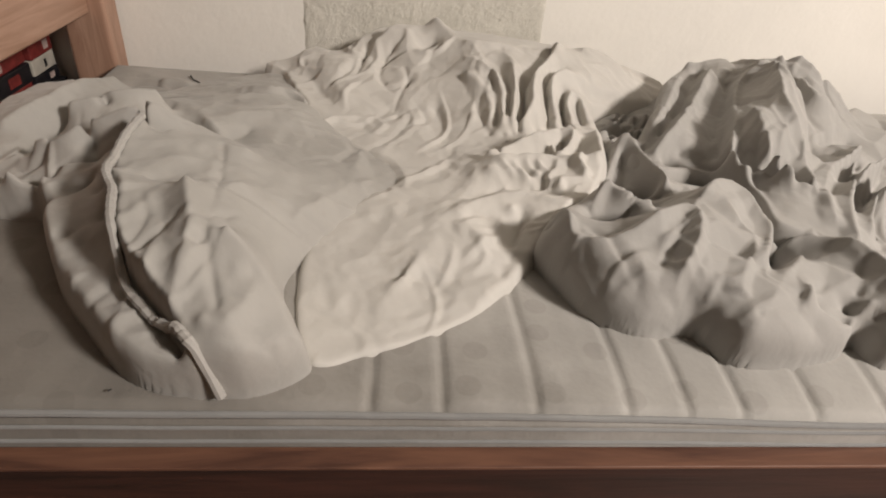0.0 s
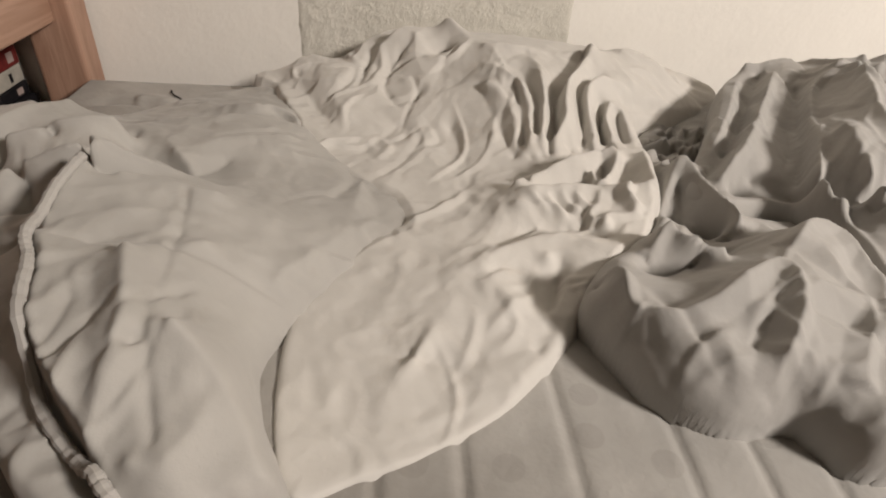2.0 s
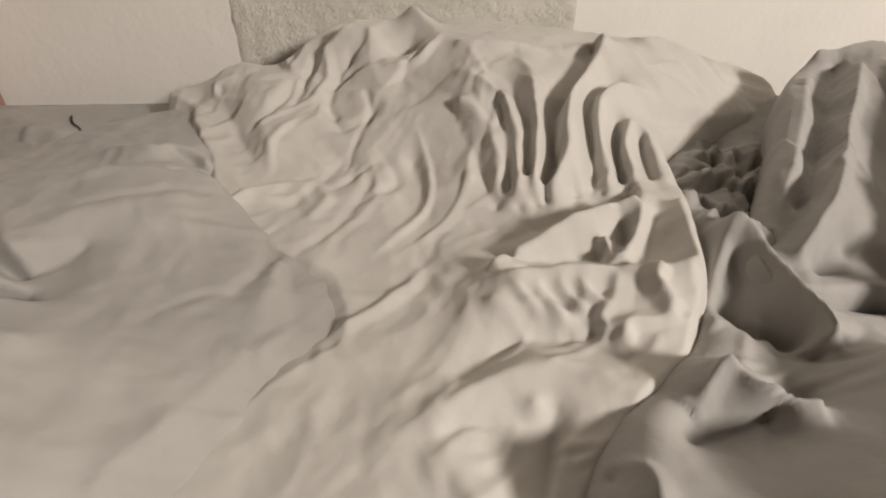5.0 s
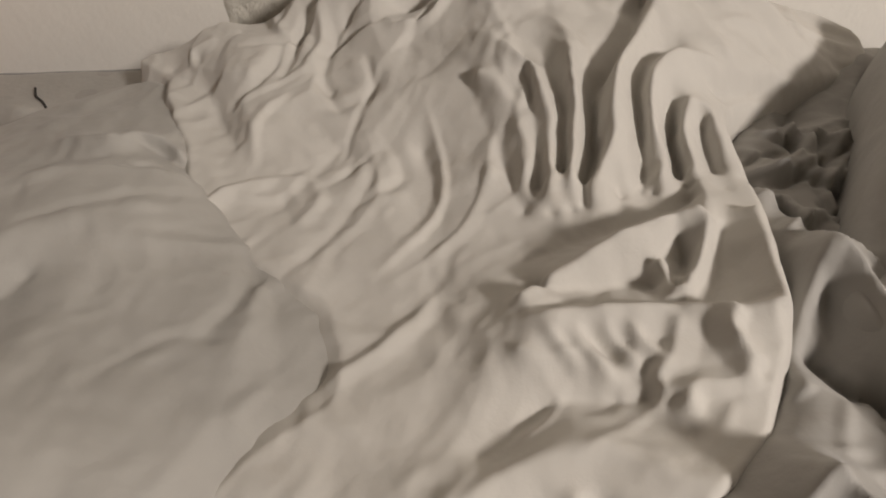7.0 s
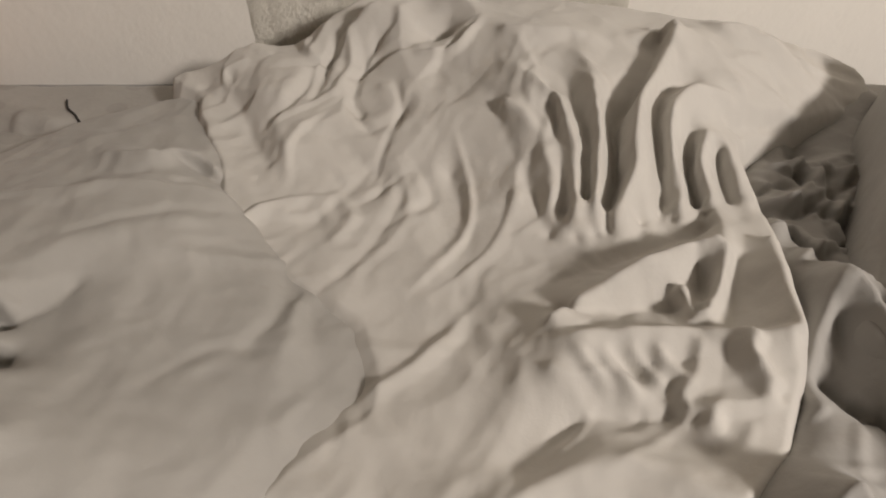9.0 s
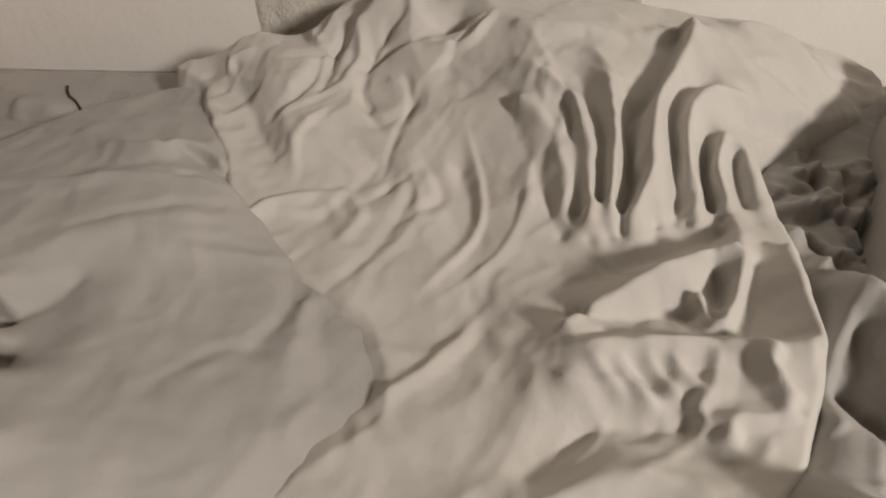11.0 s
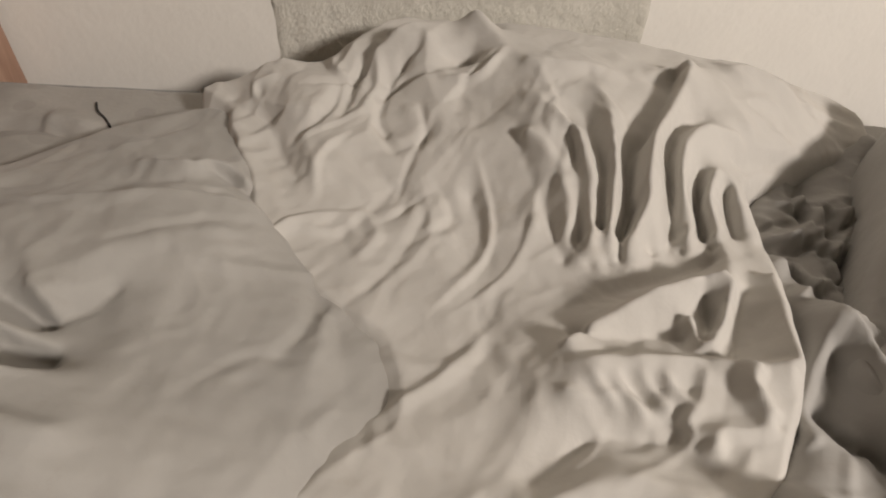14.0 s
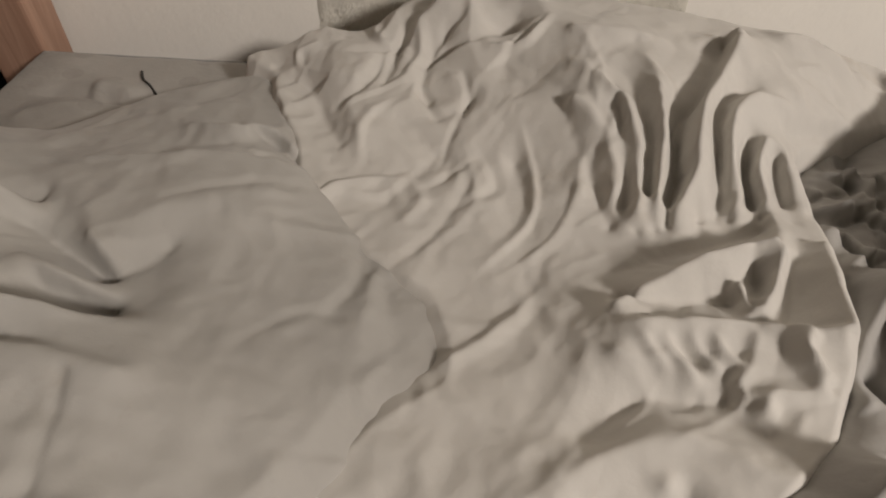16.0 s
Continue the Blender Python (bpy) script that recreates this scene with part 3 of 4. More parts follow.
    c.H -= 0.003 * np.exp(-(seam / 0.004) ** 2)
    c.facets(0.10, 0.005, 3)
    c.crumple(0.05, 0.003, 6.0)
    c.facets(0.05, 0.010, 11, c.ring(-0.45, 0.90, 0.10, 0.05))
    c.crumple(0.10, 0.004, 3.0)
    c.wrinkles(12, -0.44, 0.90, 0.11, 0.06, 50, 50, 0.11, 0.010, 0.009, 31)
    c.wrinkles(14, -0.22, 0.70, 0.10, 0.14, 70, 40, 0.13, 0.006, 0.010, 32)
    c.wrinkles(12, -0.26, 1.18, 0.20, 0.12, 15, 30, 0.20, 0.004, 0.012, 33)
    c.wrinkles(8, -0.04, 0.95, 0.10, 0.14, 50, 50, 0.16, 0.005, 0.011, 35)
    c.outline([(-0.60, 0.96), (-0.57, 0.875), (-0.51, 0.852), (-0.452, 0.846), (-0.425, 0.818), (-0.406, 0.768), (-0.359, 0.690), (-0.306, 0.628), (-0.251, 0.572), (-0.205, 0.553), (-0.156, 0.549), (-0.121, 0.553), (-0.080, 0.582),
               (-0.092, 0.62), (-0.115, 0.67), (-0.122, 0.74), (-0.06, 0.84), (-0.005, 0.915), (0.055, 0.935), (0.04, 1.00), (-0.02, 1.06), (-0.085, 1.13), (-0.135, 1.20), (-0.170, 1.28), (-0.205, 1.36), (-0.25, 1.385),
               (-0.32, 1.355), (-0.38, 1.315), (-0.46, 1.255), (-0.54, 1.25), (-0.60, 1.28)], 0.016)
    c.smooth(1)
    c.mesh("quilted_cover", DUVET, d, (0.030, 0.018, 3))
    edge = [(-0.313, 0.908), (-0.321, 0.86), (-0.320, 0.80), (-0.310, 0.772), (-0.296, 0.748), (-0.283, 0.702), (-0.264, 0.651), (-0.229, 0.611), (-0.197, 0.582), (-0.177, 0.565), (-0.162, 0.556)]
    pts = []
    for x, y in spline(edge, 10):
        a, b = int((x - c.xs[0]) / c.step), int((y - c.ys[0]) / c.step)
        near = c.P[b - 2:b + 3, a - 2:a + 3].reshape(-1, 3)
        pts.append((*near[:, :2].mean(0), near[:, 2].max() + 0.003))
    pts = np.array(pts[:-8] + [(-0.160, 0.549, 0.474), (-0.156, 0.543, 0.458)])
    for _ in range(4):
        pts[1:-1] = (pts[:-2] + 2 * pts[1:-1] + pts[2:]) / 4
    part("piping", tube(pts, 0.0052, 8, 0.10), PIPING, d, "thick corded white edge")
    return d


duvet()


def sheet():
    c = Cloth(-0.30, 0.66, 0.56, WALL_Y - 0.002, 0.0025, (-0.22, -0.1))
    c.crease((0.178, 1.26, 0.11), (0.185, 1.216, 0.1), (0.183, 1.17, 0.084), (0.185, 1.141, 0.064), (0.185, 1.124, 0.05))
    c.crease((0.142, 1.306, 0.12), (0.156, 1.27, 0.125), (0.178, 1.238, 0.125), (0.186, 1.204, 0.118), (0.195, 1.177, 0.1), (0.191, 1.126, 0.078), (0.189, 1.107, 0.066), (0.194, 1.105, 0.038))
    c.crease((0.171, 1.292, 0.124), (0.197, 1.269, 0.116), (0.205, 1.219, 0.106), (0.209, 1.186, 0.094), (0.207, 1.153, 0.07), (0.206, 1.133, 0.05))
    c.crease((0.139, 1.34, 0.14), (0.182, 1.331, 0.145), (0.221, 1.329, 0.14))
    c.crease((0.209, 1.324, 0.135), (0.221, 1.267, 0.132), (0.218, 1.208, 0.127), (0.216, 1.177, 0.115), (0.211, 1.145, 0.098), (0.207, 1.109, 0.072), (0.211, 1.107, 0.038))
    c.crease((0.32, 1.351, 0.125), (0.284, 1.276, 0.116), (0.263, 1.238, 0.1), (0.242, 1.218, 0.088), (0.24, 1.184, 0.072), (0.235, 1.153, 0.056), (0.223, 1.126, 0.042))
    c.crease((0.322, 1.327, 0.155), (0.31, 1.338, 0.145), (0.29, 1.338, 0.135), (0.255, 1.324, 0.13))
    c.crease((0.318, 1.317, 0.152), (0.292, 1.265, 0.14), (0.258, 1.204, 0.132), (0.246, 1.165, 0.118), (0.245, 1.144, 0.1), (0.231, 1.118, 0.08), (0.222, 1.105, 0.062), (0.225, 1.11, 0.038))
    c.crease((0.33, 1.26, 0.118), (0.298, 1.244, 0.108), (0.281, 1.213, 0.096), (0.282, 1.18, 0.074), (0.28, 1.147, 0.056), (0.272, 1.125, 0.046))
    c.crease((0.36, 1.238, 0.115), (0.317, 1.23, 0.13), (0.293, 1.208, 0.124), (0.284, 1.184, 0.113), (0.285, 1.156, 0.093), (0.295, 1.149, 0.078), (0.285, 1.122, 0.064), (0.289, 1.124, 0.038))
    c.crease((0.314, 1.202, 0.095), (0.315, 1.185, 0.064), (0.318, 1.161, 0.046), (0.313, 1.137, 0.044))
    c.crease((0.324, 1.191, 0.105), (0.311, 1.168, 0.092), (0.315, 1.141, 0.078), (0.315, 1.123, 0.065), (0.318, 1.123, 0.046))
    c.crease((0.339, 1.192, 0.082), (0.342, 1.162, 0.062), (0.343, 1.139, 0.052))
    c.crease((0.336, 1.191, 0.1), (0.342, 1.166, 0.088), (0.349, 1.142, 0.072), (0.365, 1.123, 0.06))
    c.crease((0.359, 1.227, 0.085), (0.41, 1.254, 0.07), (0.455, 1.27, 0.056))
    c.crease((0.366, 1.234, 0.097), (0.419, 1.263, 0.086), (0.476, 1.282, 0.066))
    c.crease((0.384, 1.349, 0.14), (0.421, 1.354, 0.135), (0.448, 1.345, 0.12), (0.484, 1.322, 0.095), (0.52, 1.315, 0.07), (0.549, 1.317, 0.05))
    c.crease((0.356, 1.311, 0.135), (0.365, 1.279, 0.125), (0.379, 1.256, 0.115))
    c.crease((0.371, 1.223, 0.075), (0.408, 1.245, 0.065), (0.444, 1.267, 0.055))
    c.crease((0.134, 1.239, 0.11), (0.158, 1.215, 0.105), (0.171, 1.18, 0.09), (0.171, 1.136, 0.068), (0.17, 1.111, 0.038))
    c.crease((0.145, 1.188, 0.075), (0.158, 1.149, 0.056), (0.164, 1.123, 0.046))
    c.crease((0.122, 1.272, 0.1), (0.138, 1.211, 0.08), (0.143, 1.143, 0.06))
    c.crease((0.242, 1.197, 0.095), (0.237, 1.167, 0.085), (0.24, 1.153, 0.068))
    c.crease((0.256, 1.177, 0.117), (0.256, 1.15, 0.096), (0.254, 1.126, 0.07), (0.254, 1.118, 0.042))
    c.crease((0.144, 0.996, 0.052), (0.194, 1.031, 0.058), (0.23, 1.045, 0.066), (0.271, 1.057, 0.072), (0.306, 1.066, 0.078))
    c.crease((0.163, 1.058, 0.036), (0.24, 1.079, 0.042), (0.314, 1.111, 0.046))
    c.crease((0.306, 1.066, 0.078), (0.314, 1.098, 0.07), (0.316, 1.123, 0.065))
    c.crease((0.339, 1.115, 0.062), (0.347, 1.08, 0.07), (0.341, 1.037, 0.073), (0.331, 1, 0.074), (0.325, 0.967, 0.077))
    c.crease((0.325, 0.967, 0.077), (0.308, 0.936, 0.062), (0.298, 0.929, 0.058))
    c.crease((0.142, 0.983, 0.056), (0.185, 0.987, 0.06), (0.239, 0.984, 0.06), (0.262, 0.983, 0.058), (0.293, 0.976, 0.066), (0.324, 0.966, 0.077))
    c.crease((0.162, 1.021, 0.038), (0.185, 1.014, 0.042), (0.25, 1.019, 0.042), (0.27, 1.005, 0.042))
    c.crease((0.265, 0.991, 0.058), (0.274, 1.005, 0.062), (0.286, 1.022, 0.066), (0.312, 1.061, 0.074))
    c.crease((0.259, 1.03, 0.062), (0.261, 1.009, 0.058), (0.265, 0.992, 0.058))
    c.crease((0.284, 1.057, 0.048), (0.285, 1.037, 0.044), (0.28, 1.016, 0.047))
    c.crease((0.315, 1.059, 0.062), (0.302, 1.016, 0.052), (0.289, 0.99, 0.054))
    c.crease((0.323, 1.035, 0.06), (0.316, 1.004, 0.06))
    c.crease((0.262, 0.982, 0.056), (0.247, 0.948, 0.053), (0.234, 0.936, 0.05), (0.237, 0.921, 0.045), (0.239, 0.912, 0.042))
    c.crease((0.298, 0.974, 0.066), (0.288, 0.961, 0.066), (0.288, 0.949, 0.07), (0.293, 0.938, 0.063), (0.298, 0.929, 0.058))
    c.crease((0.298, 0.929, 0.058), (0.274, 0.924, 0.054), (0.253, 0.924, 0.054), (0.246, 0.912, 0.05), (0.249, 0.895, 0.042))
    c.crease((0.173, 0.975, 0.062), (0.183, 0.962, 0.058), (0.199, 0.944, 0.056), (0.207, 0.936, 0.05))
    c.crease((0.209, 0.972, 0.06), (0.221, 0.961, 0.054), (0.235, 0.939, 0.05))
    c.crease((0.197, 0.964, 0.048), (0.213, 0.952, 0.044))
    c.crease((0.144, 0.956, 0.058), (0.167, 0.955, 0.052))
    c.crease((0.091, 0.847, 0.042), (0.131, 0.877, 0.048), (0.183, 0.889, 0.052), (0.228, 0.868, 0.056), (0.259, 0.859, 0.06))
    c.crease((0.118, 0.89, 0.03), (0.171, 0.928, 0.032), (0.231, 0.925, 0.035))
    c.crease((0.208, 0.861, 0.05), (0.182, 0.82, 0.034), (0.16, 0.777, 0.02), (0.14, 0.742, 0.008))
    c.crease((0.169, 0.857, 0.05), (0.155, 0.849, 0.036), (0.141, 0.817, 0.022))
    c.crease((0.094, 0.839, 0.04), (0.118, 0.795, 0.036), (0.139, 0.775, 0.022), (0.142, 0.748, 0.01))
    c.crease((0.185, 0.864, 0.045), (0.177, 0.835, 0.02), (0.163, 0.798, 0.012))
    c.crease((-0.218, 1.372, 0.045), (-0.173, 1.395, 0.065), (-0.113, 1.387, 0.08), (-0.056, 1.395, 0.1), (-0, 1.415, 0.13), (0.055, 1.432, 0.14), (0.082, 1.418, 0.165), (0.103, 1.4, 0.15), (0.13, 1.378, 0.14))
    c.crease((-0.206, 1.345, 0.052), (-0.179, 1.28, 0.045), (-0.157, 1.22, 0.04))
    c.crease((-0.179, 1.378, 0.05), (-0.15, 1.304, 0.04), (-0.109, 1.224, 0.035))
    c.crease((-0.105, 1.34, 0.075), (-0.108, 1.288, 0.06), (-0.091, 1.237, 0.05))
    c.crease((-0.052, 1.359, 0.09), (-0.035, 1.32, 0.075), (-0.014, 1.291, 0.055))
    c.crease((0.001, 1.393, 0.105), (-0.019, 1.366, 0.08))
    c.crease((0.028, 1.4, 0.125), (0.05, 1.388, 0.11), (0.085, 1.381, 0.1))
    c.crease((0.072, 1.486, 0.12), (0.094, 1.44, 0.11))
    # the flat front corner and the part that the duvet lies on
    c.crease((-0.04, 0.64, 0.004), (0.06, 0.665, 0.004), (0.10, 0.69, 0.005))
    c.crease((-0.06, 0.74, 0.014), (0.02, 0.73, 0.010), (0.08, 0.72, 0.012))
    c.crease((-0.02, 0.66, 0.006), (0.02, 0.73, 0.018), (0.06, 0.80, 0.03))
    c.crease((0.06, 0.94, 0.03), (0.10, 1.06, 0.03), (0.08, 1.20, 0.04))
    c.crease((0.00, 1.22, 0.035), (-0.06, 1.14, 0.025))
    c.crease((0.50, 1.25, 0.03), (0.56, 1.28, 0.03))
    c.drape(0.3, 5).crisp(0.4)
    # taut edges of the pulled corner, and small gathers below them
    c.fold([(0.155, 0.985), (0.252, 0.987), (0.306, 0.981), (0.340, 0.972)], 0.010, 0.010, 0.022, 0.12, 1.1)
    c.fold([(0.156, 1.000), (0.244, 1.050), (0.322, 1.073)], 0.010, 0.010, 0.022, 0.1, 1.1)
    c.fold([(0.362, 1.085), (0.352, 1.040), (0.344, 1.000), (0.340, 0.973)], 0.010, 0.012, 0.022, 0.1, 1.1)
    c.fold([(0.312, 0.980), (0.301, 0.965), (0.303, 0.952), (0.312, 0.935)], 0.010, 0.009, 0.016, 0.15, 1.1)
    c.fold([(0.322, 1.070), (0.300, 1.028), (0.278, 0.998)], 0.009, 0.009, 0.014, 0.15, 1.1)
    c.fold([(0.274, 1.036), (0.274, 1.015), (0.278, 0.998)], 0.007, 0.008, 0.012, 0.15, 1.1)
    c.fold([(0.312, 0.934), (0.288, 0.930), (0.267, 0.929), (0.258, 0.912)], 0.008, 0.009, 0.014, 0.15, 1.1)
    c.fold([(0.274, 0.985), (0.259, 0.952), (0.247, 0.940), (0.250, 0.922)], 0.007, 0.016, 0.009, 0.15, 1.1)
    for x in (0.178, 0.197, 0.216, 0.234):
        c.fold([(x, 0.980), (x + 0.010, 0.962), (x + 0.024, 0.944)], 0.006, 0.007, 0.009, 0.4, 1.2)
    c.facets(0.09, 0.004, 2)
    c.crumple(0.06, 0.004, 2.0)
    c.wrinkles(14, 0.02, 1.12, 0.14, 0.16, 60, 40, 0.18, 0.005, 0.010, 46)
    c.facets(0.045, 0.012, 12, c.band(-0.2, 0.14, 1.30, 1.6, 0.08))
    c.wrinkles(8, 0.22, 0.95, 0.07, 0.06, 25, 35, 0.10, 0.003, 0.007, 41)
    c.wrinkles(9, 0.24, 1.22, 0.11, 0.10, 82, 14, 0.18, 0.004, 0.007, 42)
    c.wrinkles(14, -0.03, 1.36, 0.16, 0.07, 60, 50, 0.10, 0.008, 0.010, 34)
    c.wrinkles(7, 0.45, 1.33, 0.07, 0.05, 150, 40, 0.14, 0.004, 0.012, 43)
    c.wrinkles(7, 0.05, 0.78, 0.10, 0.12, 40, 50, 0.14, 0.004, 0.010, 44)
    c.wrinkles(6, 0.17, 0.83, 0.06, 0.05, 35, 30, 0.10, 0.005, 0.008, 45)
    under, _ = c.along([(-0.14, 0.60), (-0.125, 0.74), (-0.06, 0.84), (0.04, 0.95), (0.02, 1.03), (-0.06, 1.11), (-0.11, 1.18), (-0.15, 1.27), (-0.185, 1.35), (-0.22, 1.40), (-0.30, 1.47)])
    under = under + 0.012 * grad_noise(c.X * 14, c.Y * 14)
    c.H = 0.002 + (c.H - 0.002) * np.clip((0.06 - under) / 0.045, 0, 1)
    c.outline([(-0.085, 0.598), (-0.03, 0.606), (0.035, 0.634), (0.095, 0.672), (0.140, 0.715), (0.17, 0.75), (0.235, 0.83), (0.300, 0.885), (0.322, 0.918), (0.350, 0.967), (0.370, 1.04), (0.386, 1.12), (0.384, 1.19), (0.405, 1.225), (0.465, 1.262), (0.54, 1.30), (0.60, 1.34),
               (0.58, 1.40), (0.47, 1.42), (0.40, 1.43), (0.30, 1.46), (0.15, 1.50), (0.05, 1.52), (-0.08, 1.46), (-0.18, 1.435), (-0.26, 1.40), (-0.25, 1.32), (-0.19, 1.20), (-0.12, 1.08), (-0.05, 1.0), (-0.10, 0.85), (-0.11, 0.72)], 0.012)
    return tagged(c.mesh("bed_sheet", SHEET, None, (0.025, 0.016, 5)), "thin white cotton sheet bunched into folds against the wall", "sheet")


sheet()


def cover():
    d = empty("duvet_cover", "heaped grey-white cotton cover in deep crumpled folds", "duvet cover")
    # front fold: a smooth puff with a few sharp ridges, standing flaps and the crumpled pocket behind it
    c = Cloth(0.16, 1.00, 0.56, 1.42, 0.0025, (-0.15, -0.25))
    c.crease((0.204, 0.792, 0.055), (0.212, 0.788, 0.075), (0.219, 0.771, 0.082), (0.215, 0.73, 0.087), (0.241, 0.714, 0.088), (0.276, 0.718, 0.092), (0.308, 0.735, 0.097), (0.348, 0.76, 0.104), (0.38, 0.778, 0.108))
    c.crease((0.27, 0.824, 0.035), (0.321, 0.838, 0.03), (0.365, 0.852, 0.038))
    c.crease((0.38, 0.778, 0.108), (0.367, 0.736, 0.108), (0.36, 0.712, 0.103), (0.343, 0.686, 0.092), (0.319, 0.656, 0.082), (0.313, 0.643, 0.072))
    c.crease((0.275, 0.717, 0.092), (0.282, 0.671, 0.085), (0.274, 0.656, 0.072))
    c.crease((0.326, 0.716, 0.095), (0.308, 0.679, 0.08))
    c.crease((0.218, 0.696, 0.08), (0.236, 0.662, 0.074))
    c.crease((0.386, 0.786, 0.106), (0.442, 0.843, 0.098), (0.479, 0.841, 0.094), (0.486, 0.799, 0.092), (0.488, 0.762, 0.087), (0.445, 0.703, 0.078), (0.418, 0.692, 0.078))
    c.crease((0.418, 0.692, 0.078), (0.396, 0.664, 0.07), (0.384, 0.638, 0.066))
    c.crease((0.349, 0.665, 0.084), (0.336, 0.636, 0.07))
    c.crease((0.557, 0.822, 0.035), (0.512, 0.769, 0.03), (0.463, 0.713, 0.035))
    c.crease((0.494, 0.758, 0.07), (0.521, 0.752, 0.086), (0.554, 0.733, 0.088), (0.574, 0.691, 0.08), (0.579, 0.637, 0.065))
    c.crease((0.444, 0.662, 0.074), (0.497, 0.71, 0.082))
    c.crease((0.472, 0.649, 0.085), (0.463, 0.632, 0.078))
    c.crease((0.489, 0.645, 0.056), (0.505, 0.635, 0.048), (0.524, 0.63, 0.04))
    c.crease((0.513, 0.661, 0.06), (0.534, 0.645, 0.04))
    c.crease((0.51, 0.614, 0.058), (0.524, 0.622, 0.068), (0.544, 0.635, 0.078))
    c.crease((0.399, 0.615, 0.062), (0.424, 0.616, 0.066))
    c.crease((0.568, 0.695, 0.07), (0.543, 0.658, 0.055))
    c.crease((0.374, 1.029, 0.082), (0.338, 0.97, 0.08), (0.317, 0.935, 0.072), (0.326, 0.917, 0.058))
    c.crease((0.374, 1.029, 0.082), (0.384, 0.975, 0.08), (0.396, 0.897, 0.08), (0.389, 0.89, 0.064), (0.39, 0.89, 0.045))
    c.crease((0.366, 0.99, 0.062), (0.363, 0.945, 0.05), (0.37, 0.908, 0.046))
    c.crease((0.348, 0.953, 0.03), (0.371, 0.925, 0.03), (0.391, 0.909, 0.034))
    c.crease((0.297, 0.863, 0.075), (0.281, 0.845, 0.064), (0.273, 0.838, 0.045))
    c.crease((0.297, 0.863, 0.075), (0.314, 0.838, 0.068), (0.355, 0.828, 0.07))
    c.crease((0.469, 1.034, 0.03), (0.462, 0.967, 0.028), (0.486, 0.957, 0.03))
    c.crease((0.41, 0.887, 0.06), (0.443, 0.907, 0.065))
    c.crease((0.439, 1.146, 0.058), (0.461, 1.102, 0.04), (0.501, 1.149, 0.055))
    c.crease((0.431, 1.233, 0.05), (0.476, 1.296, 0.07), (0.54, 1.348, 0.08), (0.588, 1.368, 0.07))
    c.crease((0.457, 1.243, 0.03), (0.497, 1.3, 0.04), (0.549, 1.344, 0.045))
    c.crease((0.421, 1.137, 0.055), (0.456, 1.198, 0.06), (0.497, 1.22, 0.065), (0.516, 1.207, 0.06))
    # the rest of it lies flat under the heap
    c.crease((0.62, 0.90, 0.012), (0.75, 1.05, 0.012), (0.80, 1.20, 0.012))
    c.crease((0.70, 0.68, 0.05), (0.82, 0.74, 0.05))
    c.drape(0.1, 3).crisp(0.6)
    # taut edges of the panels
    c.fold([(0.212, 0.806), (0.223, 0.807), (0.231, 0.791), (0.228, 0.752), (0.254, 0.736), (0.290, 0.741), (0.323, 0.759), (0.364, 0.786), (0.396, 0.805)], 0.009, 0.012, 0.02, 0.12, 1.1)
    c.fold([(0.396, 0.805), (0.383, 0.763), (0.375, 0.738), (0.357, 0.709), (0.331, 0.676), (0.324, 0.661)], 0.009, 0.012, 0.02, 0.12, 1.1)
    c.fold([(0.402, 0.812), (0.457, 0.867), (0.493, 0.864), (0.500, 0.822), (0.501, 0.784), (0.457, 0.722), (0.430, 0.711)], 0.009, 0.012, 0.02, 0.12, 1.1)
    c.fold([(0.430, 0.711), (0.407, 0.681), (0.394, 0.654)], 0.009, 0.012, 0.02, 0.12, 1.1)
    c.fold([(0.504, 0.775), (0.534, 0.773), (0.567, 0.755), (0.586, 0.711), (0.589, 0.653)], 0.009, 0.012, 0.02, 0.12, 1.1)
    c.fold([(0.386, 1.049), (0.350, 0.990), (0.328, 0.953), (0.335, 0.931)], 0.009, 0.012, 0.02, 0.12, 1.1)
    c.fold([(0.386, 1.049), (0.396, 0.995), (0.408, 0.917), (0.399, 0.906), (0.397, 0.901)], 0.009, 0.012, 0.02, 0.12, 1.1)
    c.fold([(0.308, 0.882), (0.291, 0.861), (0.280, 0.849)], 0.009, 0.012, 0.02, 0.12, 1.1)
    c.fold([(0.308, 0.882), (0.324, 0.855), (0.365, 0.845)], 0.009, 0.012, 0.02, 0.12, 1.1)
    c.facets(0.05, 0.024, 22, c.ring(0.44, 1.14, 0.10, 0.05))
    c.facets(0.03, 0.010, 25, c.ring(0.44, 1.14, 0.10, 0.05))
    c.facets(0.075, 0.014, 21)
    c.facets(0.042, 0.009, 24)
    c.wrinkles(26, 0.44, 1.14, 0.06, 0.11, 70, 70, 0.10, 0.016, 0.009, 56)
    c.wrinkles(10, 0.36, 0.90, 0.07, 0.06, 30, 60, 0.08, 0.004, 0.007, 51)
    c.wrinkles(14, 0.40, 0.70, 0.18, 0.07, 60, 50, 0.10, 0.005, 0.009, 57)
    c.outline([(0.190, 0.79), (0.20, 0.755), (0.212, 0.725), (0.236, 0.679), (0.288, 0.646), (0.348, 0.648), (0.365, 0.630), (0.391, 0.602), (0.452, 0.601), (0.518, 0.616), (0.548, 0.636), (0.575, 0.60), (0.72, 0.61), (0.88, 0.70),
               (0.96, 0.9), (0.90, 1.15), (0.74, 1.33), (0.60, 1.385), (0.50, 1.34), (0.405, 1.255), (0.358, 1.14), (0.340, 1.00), (0.310, 0.935), (0.27, 0.90), (0.22, 0.85)], 0.045)
    c.mesh("front_fold", COVER, d, (0.030, 0.018, 7))
